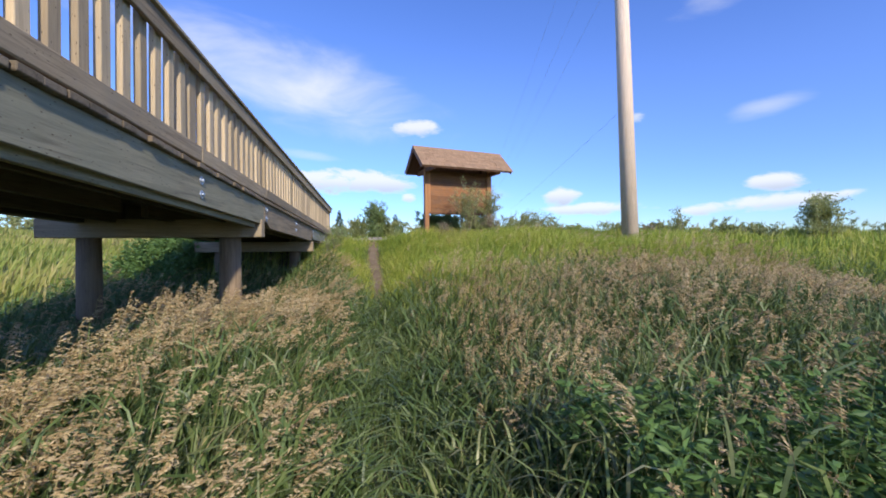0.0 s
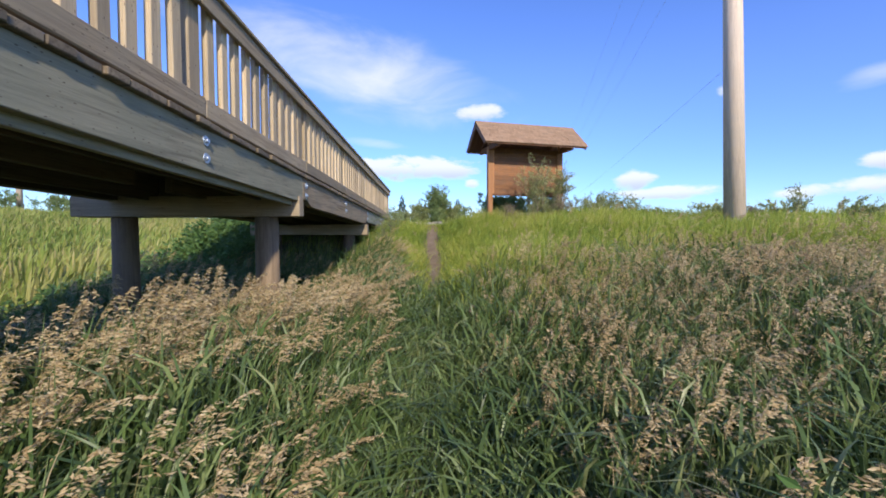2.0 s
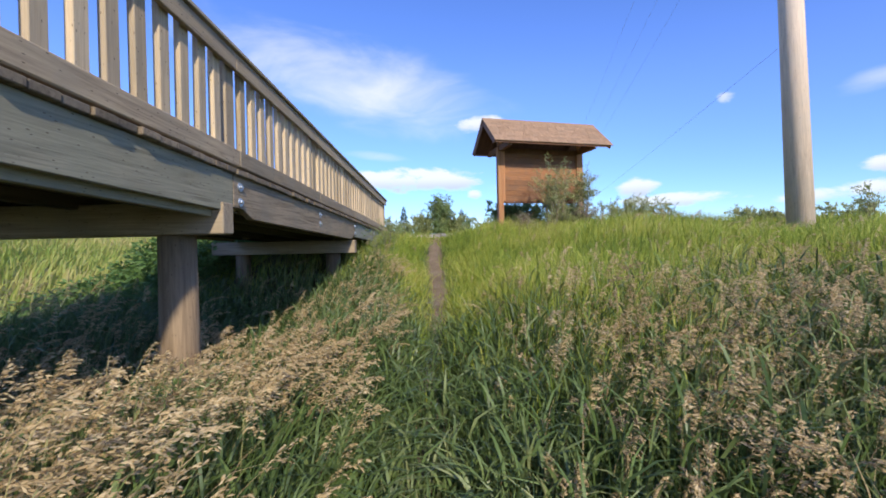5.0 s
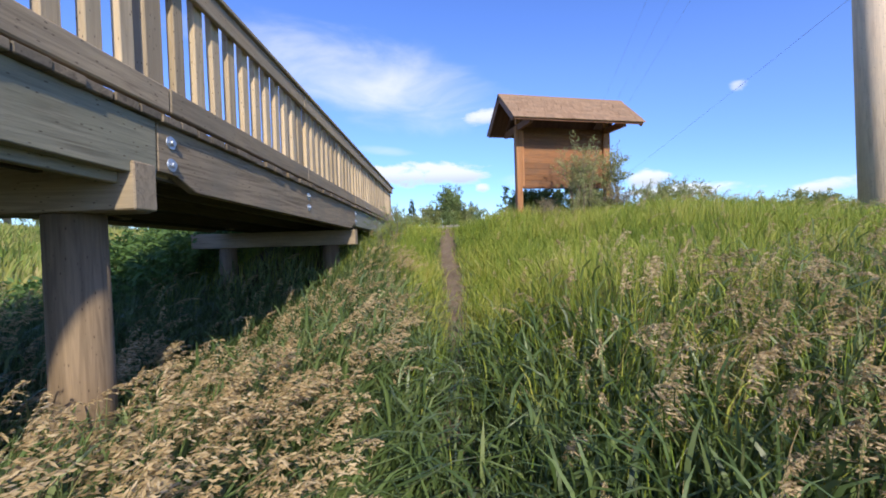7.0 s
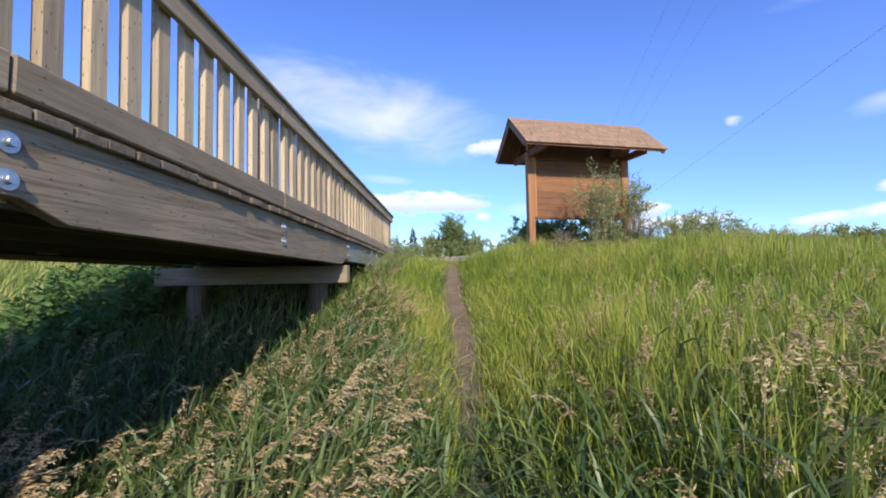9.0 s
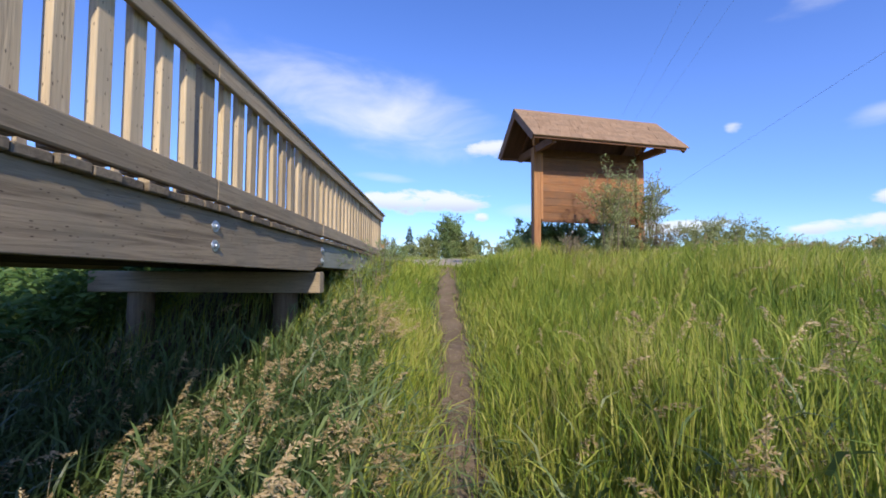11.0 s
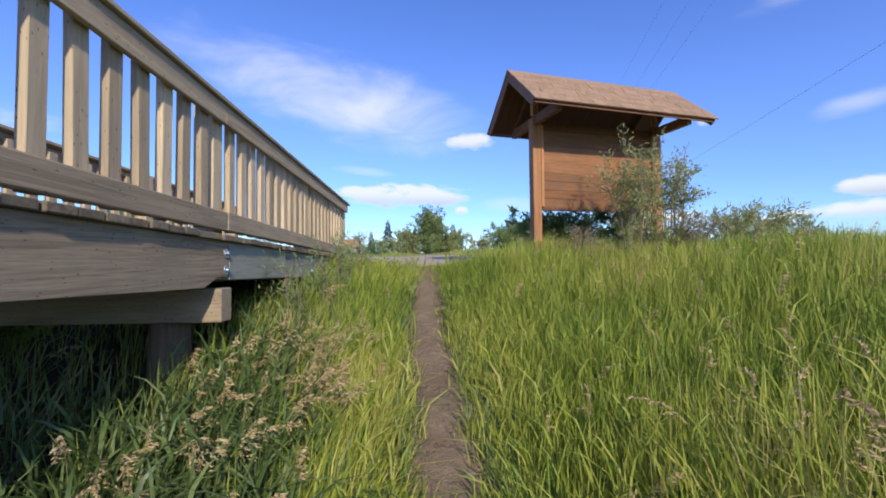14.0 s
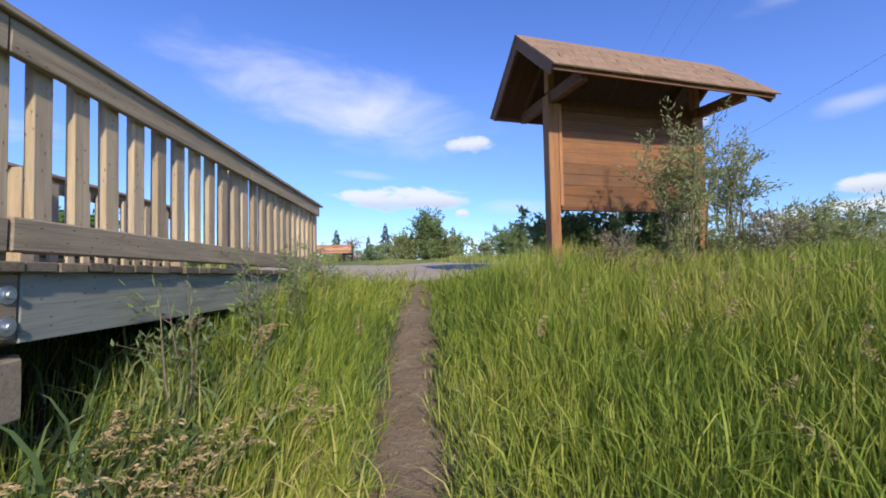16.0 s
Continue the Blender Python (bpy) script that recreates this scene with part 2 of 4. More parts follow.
willow = leafy("willow_leaves", [(0.192, 0.228, 0.09, 1), (0.3, 0.336, 0.132, 1), (0.396, 0.42, 0.186, 1), (0.492, 0.468, 0.252, 1)], 1.2, 0.4)
scrub = leafy("dry_scrub", [(0.2, 0.15, 0.11, 1), (0.28, 0.22, 0.15, 1), (0.3, 0.27, 0.17, 1), (0.22, 0.24, 0.12, 1)], 1.2, 0.3)
tree_leaf = leafy("tree_leaves", [(0.18, 0.24, 0.096, 1), (0.264, 0.342, 0.138, 1), (0.372, 0.432, 0.192, 1)], 0.5, 0.5)
spruce_leaf = leafy("spruce_needles", [(0.05, 0.08, 0.045, 1), (0.075, 0.11, 0.055, 1), (0.1, 0.14, 0.07, 1)], 0.5, 0.2)


def earth(name, a, b, c, bump):
    m, g = material(name)
    at = g.node("ShaderNodeTexCoord").outputs["Object"]
    n1, n2, n3 = g.noise(at, 1.1, 5.0, 0.6), g.noise(at, 14.0, 6.0, 0.65), g.noise(at, 90.0, 3.0, 0.6)
    col = g.mix(g.ramp(n1, 0.35, 0.65), a, b)
    col = g.mix(g.math("MULTIPLY", g.ramp(n2, 0.5, 0.7), 0.7), col, c)
    col = g.mix(g.math("MULTIPLY", g.ramp(n3, 0.55, 0.75), 0.35), col, [v * 0.5 for v in a[:3]] + [1])
    finish(g, col, 0.95, g.math("ADD", n2, g.math("MULTIPLY", n3, 0.5)), bump, 0.03, spec=0.1)
    return m


dirt = earth("trodden_dirt", (0.263, 0.197, 0.128, 1), (0.202, 0.147, 0.0927, 1), (0.356, 0.275, 0.19, 1), 1.0)
ground_mat = earth("meadow_soil", (0.15, 0.19, 0.055, 1), (0.27, 0.27, 0.095, 1), (0.12, 0.14, 0.045, 1), 0.5)


# ---- lie of the land ----
def smooth(a, b, v):
    k = np.clip((np.asarray(v, float) - a) / (b - a), 0, 1)
    return k * k * (3 - 2 * k)


WAY_Y = (-50, 0, 2, 4, 5, 6, 7, 8, 9, 10.3, 11.3, 12.2, 13.2, 14.2, 20, 28, 60)
WAY_Z = (0.02, 0.04, 0.07, 0.1, 0.17, 0.29, 0.4, 0.47, 0.58, 0.8, 0.96, 1.18, 1.46, 1.68, 1.95, 2.17, 2.35)
BANK_Y = (-50, 0, 3, 5, 7, 9, 11, 13, 15, 20, 28, 60)
BANK_Z = (0.05, 0.08, 0.22, 0.42, 0.8, 1.15, 1.4, 1.6, 1.75, 1.95, 2.17, 2.35)


def land(x, y):
    """The ground's height."""
    x, y = np.asarray(x, float), np.asarray(y, float)
    z = np.interp(y, WAY_Y, WAY_Z)
    w = smooth(0.5, 4.5, x)
    z = z * (1 - w) + w * np.interp(y, BANK_Y, BANK_Z)
    z = z - 0.3 * smooth(0.5, 1.8, -x) * (1 - smooth(8, 11.5, y)) * smooth(3, 6, y)
    west = 0.05 * np.maximum(0, y - 6) + 0.095 * np.maximum(0, -x - 5)
    west = 4.6 * np.tanh(west / 4.6)
    k = smooth(4.0, 9.0, -x)
    z = z * (1 - k) + k * west
    return z + 0.02 * np.sin(1.7 * x + 0.6) * np.sin(1.3 * y) + 0.012 * np.sin(3.1 * x + 2.2 * y)


def mesh_object(name, verts, faces, mat, parent=None, smooth_faces=False):
    me = bpy.data.meshes.new(name)
    verts = np.asarray(verts, np.float32).reshape(-1, 3)
    faces = np.asarray(faces, np.int32)
    n, k = faces.shape
    me.vertices.add(len(verts))
    me.vertices.foreach_set("co", verts.ravel())
    me.loops.add(n * k)
    me.loops.foreach_set("vertex_index", faces.ravel())
    me.polygons.add(n)
    me.polygons.foreach_set("loop_start", np.arange(0, n * k, k, dtype=np.int32))
    me.polygons.foreach_set("use_smooth", np.full(n, smooth_faces))
    me.update(calc_edges=True)
    me.materials.append(mat)
    ob = new(name, me)
    ob.parent = parent
    return ob


def axis_steps(edges):
    """Grid lines: (from, to, step) stretches."""
    vals = [np.arange(a, b, s) for a, b, s in edges]
    return np.unique(np.concatenate(vals + [[edges[-1][1]]]))


def grid_sheet(name, xs, ys, height, mat):
    gx, gy = np.meshgrid(xs, ys)
    v = np.stack([gx, gy, height(gx, gy)], -1).reshape(-1, 3)
    nx, ny = len(xs), len(ys)
    i, j = np.meshgrid(np.arange(nx - 1), np.arange(ny - 1))
    a = (j * nx + i).ravel()
    return mesh_object(name, v, np.stack([a, a + 1, a + nx + 1, a + nx], 1), mat, smooth_faces=True)


ground_x = axis_steps([(-1800, -200, 200), (-200, -60, 20), (-60, -12, 2), (-12, 14, 0.2), (14, 60, 2), (60, 200, 20), (200, 1800, 200)])
ground_y = axis_steps([(-1800, -200, 200), (-200, -20, 20), (-20, -2, 1), (-2, 22, 0.2), (22, 70, 2), (70, 200, 20), (200, 1800, 200)])
ground = grid_sheet("ground", ground_x, ground_y, land, ground_mat)
tagged(ground, "grassy earth slope rising to a level bank", "ground", kind="structure")


def way_x(y):
    """Middle of the trodden path."""
    return np.interp(y, (-4, 0, 2, 4.6, 6, 8.8, 10.3, 11.4, 13, 14.3), (-0.1, 0.0, 0.08, 0.0, 0.03, 0.1, 0.11, 0.03, 0.05, 0.08))


def way_half(y):
    return np.interp(y, (-3, 7, 8.5, 10, 12.5, 13.4, 14.3), (0.16, 0.13, 0.18, 0.235, 0.26, 0.22, 0.12))


def strip(name, ys, middle, half, lift, mat, across=7, rough=0.012):
    rows = []
    for y in ys:
        for i in range(across):
            s = -1 + 2 * i / (across - 1)
            x = float(middle(y)) + s * (float(half(y)) + 0.09 * noise.noise((s * 2, y * 2.9, 4)))
            bump = rough * noise.noise((x * 7, y * 7, 1.0)) + lift * (1 - s * s) - 0.006 * (s * s)
            rows.append((x, y, float(land(x, y)) + bump))
    a = np.array([r * across + c for r in range(len(ys) - 1) for c in range(across - 1)])
    return mesh_object(name, rows, np.stack([a, a + 1, a + across + 1, a + across], 1), mat, smooth_faces=True)


path = strip("dirt_path", np.arange(-4, 14.35, 0.08), way_x, way_half, 0.022, dirt)
tagged(path, "narrow trodden brown dirt path through tall grass", "path", kind="structure")


def road_height(x, y):
    return land(x, y) + 0.012 - 0.05 * (1 - smooth(14.3, 14.75, y))


road_ys = np.linspace(14.3, 20.2, 13)
road = grid_sheet("road", np.arange(-4.6, 60.1, 0.5), road_ys, road_height, asphalt)
def shade_sheet_height(x, y):
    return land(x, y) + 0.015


# Dark sheet below the deck; its colour stands in for the shade there.
shade_sheet_mat = earth("shade_dark_ground", (0.1, 0.074, 0.048, 1), (0.075, 0.056, 0.036, 1), (0.13, 0.1, 0.07, 1), 0.7)
soil = grid_sheet("deck_shade_sheet", np.arange(-3.9, -1.65, 0.2), np.arange(8.4, 14.6, 0.2), shade_sheet_height, shade_sheet_mat)
tagged(soil, "dark sheet standing in for shade on the ground beneath the footbridge", "ground", kind="structure")
tagged(road, "pale grey gravel track crossing at the bank top", "road", kind="structure")


# ---- mesh helpers ----
def part(name, bm, mat, parent=None, label=""):
    me = bpy.data.meshes.new(name)
    bm.to_mesh(me)
    bm.free()
    me.materials.append(mat)
    ob = new(name, me)
    ob.parent = parent
    return tagged(ob, label)


def box(sx, sy, sz, bevel=0.004, m=None):
    bm = bmesh.new()
    bmesh.ops.create_cube(bm, size=1.0)
    bmesh.ops.scale(bm, vec=(sx, sy, sz), verts=bm.verts)
    if bevel:
        bmesh.ops.bevel(bm, geom=bm.edges[:], offset=bevel, segments=1, affect="EDGES")
    if m is not None:
        bmesh.ops.transform(bm, matrix=m, verts=bm.verts)
    return bm


def cylinder(r1, r2, h, n=20, bevel=0.0, m=None):
    bm = bmesh.new()
    bmesh.ops.create_cone(bm, cap_ends=True, segments=n, radius1=r1, radius2=r2, depth=h)
    if bevel:
        bmesh.ops.bevel(bm, geom=[e for e in bm.edges if len(e.link_faces) == 2 and any(len(f.verts) > 4 for f in e.link_faces)],
                        offset=bevel, segments=2, affect="EDGES")
    for f in bm.faces:
        f.smooth = len(f.verts) == 4
    if m is not None:
        bmesh.ops.transform(bm, matrix=m, verts=bm.verts)
    return bm


def prism(outline, depth, m=None, bevel=0.004):
    """An outline in the y-z plane, pushed along x by depth."""
    bm = bmesh.new()
    vs = [bm.verts.new((0, y, z)) for y, z in outline]
    f = bm.faces.new(vs)
    ext = bmesh.ops.extrude_face_region(bm, geom=[f])
    bmesh.ops.translate(bm, vec=(depth, 0, 0), verts=[v for v in ext["geom"] if isinstance(v, bmesh.types.BMVert)])
    bmesh.ops.recalc_face_normals(bm, faces=bm.faces[:])
    if bevel:
        bmesh.ops.bevel(bm, geom=bm.edges[:], offset=bevel, segments=1, affect="EDGES")
    if m is not None:
        bmesh.ops.transform(bm, matrix=m, verts=bm.verts)
    return bm


def empty(name, at, label, category, turn=0.0, group=""):
    ob = new(name)
    ob.matrix_world = pose(*at, 0, 0, turn)
    return tagged(ob, label, category, group)


def shared(name, me, parent, m, label=""):
    """A further part that uses an existing mesh."""
    ob = new(name, me)
    ob.parent = parent
    ob.matrix_basis = m
    return tagged(ob, label)


def under(ob, parent):
    """Hang a part on another part, where it stands."""
    ob.matrix_basis = parent.matrix_basis.inverted() @ ob.matrix_basis
    ob.parent = parent
    return ob


# ---- footbridge ----
FALL = -0.028
TILT_DEG = math.degrees(math.atan(FALL))
BRIDGE_START, BRIDGE_END = -3.6, 14.85
SIDE_NEAR, SIDE_FAR = -1.45, -3.62


def beam_low(y):
    """Underside of the side beams."""
    return 1.84 + FALL * (y - 4)


bridge = empty("footbridge", (0, 0, 0), "weathered grey timber footbridge with baluster railings on round piles", "footbridge")
bridge.matrix_world = pose(-1.495, 4, 0, 0, 0, -0.716) @ pose(1.45, -4, 0)
POST_YS = [-2.39 + 2.13 * i for i in range(8)] + [14.78]
BENT_YS = [-2.7, 1.6, 6.0, 10.45, 14.5]


def sloped(x, y, z):
    return pose(x, y, z, TILT_DEG, 0, 0)


def notched(y0, y1, height, left, right, drop=0.07, run=0.32):
    """Side of a beam whose underside is cut up at its ends."""
    n = y1 - y0
    pts = [(0, drop if left else 0)]
    if left:
        pts += [(run * 0.45, drop), (run, 0)]
    if right:
        pts += [(n - run, 0), (n - run * 0.45, drop)]
    pts += [(n, drop if right else 0), (n, height), (0, height)]
    return pts


for side, sign in ((SIDE_NEAR, -1), (SIDE_FAR, 1)):
    for y0, y1, low, high, left, right in ((BRIDGE_START, 1.62, 0.0, 0.295, False, False), (1.63, 6.02, 0.0, 0.295, False, False),
                                           (6.03, 10.43, -0.03, 0.295, True, True), (10.44, BRIDGE_END, 0.02, 0.295, False, False)):
        m = sloped(side, y0, beam_low(y0) + low)
        timber, note = ((green_y, "green-grey treated timber beam") if y1 < 6.1 else (wood_y, "brown weathered timber beam")) if y1 < 11 else (new_y, "pale green treated timber beam")
        part("side_beam", prism(notched(y0, y1, high - low, left, right), 0.06 * sign, m), timber, bridge, note)
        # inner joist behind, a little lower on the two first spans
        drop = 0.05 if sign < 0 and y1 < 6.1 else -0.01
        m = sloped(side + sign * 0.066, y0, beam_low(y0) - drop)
        # the edge that shows keeps the beam timber, hidden joists the shade-dark one
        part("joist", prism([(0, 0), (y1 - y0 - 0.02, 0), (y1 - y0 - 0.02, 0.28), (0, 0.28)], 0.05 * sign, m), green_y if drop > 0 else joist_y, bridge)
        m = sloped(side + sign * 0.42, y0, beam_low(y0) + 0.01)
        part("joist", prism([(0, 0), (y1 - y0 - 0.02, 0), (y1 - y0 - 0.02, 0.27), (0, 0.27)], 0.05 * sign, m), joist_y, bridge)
    # rails: one length from post to post
    for y0, y1 in zip(POST_YS[:-1], POST_YS[1:]):
        n, mid = y1 - y0 - 0.006, (y0 + y1) / 2
        jog = random.uniform(-0.006, 0.006)
        part("bottom_rail", box(0.05, n, 0.136, 0.008), rail_y, bridge).matrix_basis = sloped(side + sign * 0.012 + jog * 0.5, mid, beam_low(mid) + 0.438 + jog)
        part("top_rail", box(0.038, n, 0.14, 0.005), rail_y, bridge).matrix_basis = sloped(side + sign * 0.02, mid, beam_low(mid) + 1.215)
    part("handrail_cap", box(0.15, BRIDGE_END - BRIDGE_START + 0.06, 0.03, 0.005), rail_y, bridge, "dark-edged flat handrail board").matrix_basis = sloped(
        side + sign * 0.05, (BRIDGE_END + BRIDGE_START) / 2, beam_low((BRIDGE_END + BRIDGE_START) / 2) + 1.302)
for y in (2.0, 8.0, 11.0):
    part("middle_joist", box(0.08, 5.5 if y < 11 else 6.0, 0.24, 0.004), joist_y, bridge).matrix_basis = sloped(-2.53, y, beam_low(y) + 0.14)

baluster_mesh = None
post_mesh = None
for side, sign in ((SIDE_NEAR, -1), (SIDE_FAR, 1)):
    for y in POST_YS:
        if post_mesh is None:
            ob = part("post", box(0.14, 0.13, 1.26, 0.006), wood_z, bridge)
            post_mesh = ob.data
        else:
            ob = shared("post", post_mesh, bridge, Matrix())
        ob.matrix_basis = pose(side + sign * 0.131, y, beam_low(y) + 0.652)
    for y0, y1 in zip(POST_YS[:-1], POST_YS[1:]):
        count = max(2, round((y1 - y0) / 0.19))
        for i in range(1, count):
            y = y0 + (y1 - y0) * i / count + random.uniform(-0.006, 0.006)
            m = pose(side + sign * 0.074, y, beam_low(y) + 0.80, random.uniform(-0.5, 0.5), random.uniform(-0.3, 0.3), random.uniform(-1, 1))
            if baluster_mesh is None:
                ob = part("baluster", box(0.044, 0.089, 0.85, 0.004), wood_z, bridge)
                baluster_mesh = ob.data
                ob.matrix_basis = m
            else:
                shared("baluster", baluster_mesh, bridge, m)

# bolts: a round washer and a hexagonal head, two at each post
bolt_mesh = head_mesh = None
for y in POST_YS[:-1]:
    for up in (0.09, 0.21):
        m = pose(SIDE_NEAR + 0.004, y, beam_low(y) + up, 0, 90, 0)
        if bolt_mesh is None:
            ob = part("bolt", cylinder(0.037, 0.037, 0.008, 20, 0.002), zinc, bridge, "galvanised bolt with round washer")
            head = part("hex_head", cylinder(0.018, 0.016, 0.018, 6), zinc, ob)
            bolt_mesh, head_mesh = ob.data, head.data
            ob.matrix_basis = m
        else:
            ob = shared("bolt", bolt_mesh, bridge, m, "galvanised bolt with round washer")
            head = shared("hex_head", head_mesh, ob, Matrix())
        head.matrix_basis = pose(0, 0, 0.012, 0, 0, random.uniform(0, 60))

# pile caps and round piles
pile_mesh = None
for y in BENT_YS:
    top = beam_low(y) + (-0.035 if y > 9 else 0.06)
    if y == 14.5:
        continue
    part("pile_cap", box(2.62, 0.15, 0.235, 0.008), wood_x, bridge).matrix_basis = pose(-2.745, y - 0.08, top - 0.117)
    part("pile_cap", box(2.46, 0.1, 0.23, 0.008), wood_x, bridge).matrix_basis = pose(-2.78, y + 0.055, top - 0.12)
    for x in (-1.875, -3.55):
        low = float(land(x, y)) - 0.5
        h = top - 0.235 - low
        part("support_post", cylinder(0.142, 0.13, h, 24, 0.006), pile_wood, bridge).matrix_basis = pose(x, y, low + h / 2, 0, 0, random.uniform(0, 360))
# closing timber where the deck meets the bank
part("abutment", box(2.4, 0.12, 0.75, 0.008), wood_x, bridge).matrix_basis = pose(-2.53, BRIDGE_END - 0.25, beam_low(14.6) - 0.2)

# deck boards
plank_mesh = None
count = int((BRIDGE_END - BRIDGE_START) / 0.146)
for i in range(count):
    y = BRIDGE_START + 0.07 + i * 0.146
    m = pose(-2.535 + random.uniform(-0.012, 0.012), y, beam_low(y) + 0.317, TILT_DEG, random.uniform(-0.15, 0.15), random.uniform(-0.25, 0.25))
    if plank_mesh is None:
        ob = part("plank", box(2.25, 0.14, 0.042, 0.005), deck_x, bridge)
        plank_mesh = ob.data
        ob.matrix_basis = m
    else:
        shared("plank", plank_mesh, bridge, m)

# ---- notice kiosk ----
KIOSK = (3.1, 14.41, 0.0)
KTURN = 13.9
kiosk = empty("notice_kiosk", (KIOSK[0], KIOSK[1], float(land(KIOSK[0], KIOSK[1]))), "orange-brown stained wooden notice kiosk with gabled shingle roof", "kiosk", KTURN)
KB = float(land(KIOSK[0], KIOSK[1]))
RIDGE, EAVE, HALF, ROOF_L = 4.92 - KB, 4.17 - KB, 0.84, 3.42
for x in (-1.25, 1.25):
    part("post", box(0.15, 0.15, 4.18 - KB + 0.5, 0.008), stain_z, kiosk).matrix_basis = pose(x, 0, (4.18 - KB - 0.5) / 2)
    inner = x - math.copysign(0.1, x)
    part("trim", box(0.05, 0.06, 1.37, 0.004), stain_z, kiosk).matrix_basis = pose(inner, -0.05, 3.375 - KB)
    part("cross_arm", prism([(-0.76, -0.06), (0.76, -0.06), (0.76, 0.03), (0.68, 0.09), (-0.68, 0.09), (-0.76, 0.03)], 0.09, pose(x - 0.045, 0, 4.12 - KB)), stain_fascia, kiosk)
    part("king_post", box(0.1, 0.1, RIDGE - (4.22 - KB) - 0.1, 0.005), stain_z, kiosk).matrix_basis = pose(x, 0, (RIDGE + 4.22 - KB - 0.08) / 2)
    for s in (-1, 1):
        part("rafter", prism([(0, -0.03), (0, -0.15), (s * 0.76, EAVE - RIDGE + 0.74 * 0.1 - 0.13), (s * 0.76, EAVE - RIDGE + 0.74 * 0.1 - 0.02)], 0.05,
                             pose(x - 0.025, 0, RIDGE)), timber_dark, kiosk)
part("header", box(2.34, 0.07, 0.16, 0.005), timber_dark, kiosk).matrix_basis = pose(0, 0, 4.08 - KB)
part("sill_rail", box(2.3, 0.07, 0.05, 0.005), timber_dark, kiosk).matrix_basis = pose(0, 0, 2.66 - KB)
panel = part("notice_panel", box(2.3, 0.012, 1.36, 0.002), timber_dark, kiosk)
panel.matrix_basis = pose(0, 0.024, 3.36 - KB)
for i in range(9):
    ob = part("plank", box(2.28, 0.03, 0.1475, 0.0025), stain_x, kiosk)
    ob.matrix_basis = pose(random.uniform(-0.004, 0.004), random.uniform(-0.004, 0.004), 2.76 - KB + i * 0.149)
    under(ob, panel)
slope = math.atan2(RIDGE - EAVE, HALF)
run = math.hypot(RIDGE - EAVE, HALF)
for s in (-1, 1):
    base = Matrix.Translation((0, 0, RIDGE)) @ Matrix.Rotation(-s * slope, 4, "X")
    roof = part("roof", box(ROOF_L - 0.04, run, 0.03, 0.003), timber_dark, kiosk)
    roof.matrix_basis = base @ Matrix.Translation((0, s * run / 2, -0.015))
    ob = part("eave_fascia", box(ROOF_L, 0.03, 0.075, 0.004), stain_fascia, kiosk)
    ob.matrix_basis = pose(0, s * (HALF - 0.012), EAVE - 0.03)
    under(ob, roof)
    for x in (-ROOF_L / 2, ROOF_L / 2):
        ob = part("barge_board", box(0.035, run + 0.02, 0.13, 0.004), stain_fascia, kiosk)
        ob.matrix_basis = base @ Matrix.Translation((x, s * (run / 2), -0.055))
        under(ob, roof)
    # courses of shingles, each lapped over the one below
    rows_n = 10
    for r in range(rows_n):
        d = run + 0.03 - (r + 0.5) * (run / rows_n)
        xs = -ROOF_L / 2 - 0.03
        while xs < ROOF_L / 2:
            wdt = min(random.uniform(0.18, 0.34), ROOF_L / 2 + 0.03 - xs)
            if wdt < 0.05:
                break
            ob = part("shingle", box(wdt - 0.004, run / rows_n + 0.05, 0.018, 0.0), shingle, kiosk)
            ob.matrix_basis = base @ pose(xs + wdt / 2, s * d, 0.018 + random.uniform(0, 0.005), s * -3.2, 0, random.uniform(-0.3, 0.3))
            under(ob, roof)
            xs += wdt
part("ridge_cap", prism([(-0.13, -0.075), (0, 0.045), (0.13, -0.075), (0.13, -0.095), (0, 0.02), (-0.13, -0.095)], ROOF_L + 0.06, pose(-ROOF_L / 2 - 0.03, 0, RIDGE), 0), shingle, kiosk)

# ---- utility poles and cables ----
def utility_pole(x, y, height, r, group, lean=0.0):
    z = float(land(x, y))
    ob = empty("utility_pole", (x, y, z), "tall bare wooden utility pole standing in grass", "utility pole", 0, group)
    ob.matrix_world = pose(x, y, z, 0, lean, 0)
    part("pole", cylinder(r, r * 0.72, height + 0.5, 28, 0.01), pole_wood, ob).matrix_basis = pose(0, 0, height / 2 - 0.25)
    arm = part("crossarm", box(2.2, 0.1, 0.12, 0.006), pole_wood, ob)
    arm.matrix_basis = pose(0, -r, height - 0.4, 0, 0, 0)
    for x0 in (-0.95, 0.0, 0.95):
        part("insulator", cylinder(0.05, 0.03, 0.16, 12), zinc, arm).matrix_basis = pose(x0, 0, 0.14)
    return ob


near_pole = utility_pole(7.65, 11.15, 10.5, 0.243, "utility poles", -1.8)
far_pole = utility_pole(23.0, 78.0, 10.0, 0.16, "utility poles")
west_pole = utility_pole(-32.0, 33.5, 6.5, 0.22, "utility poles")
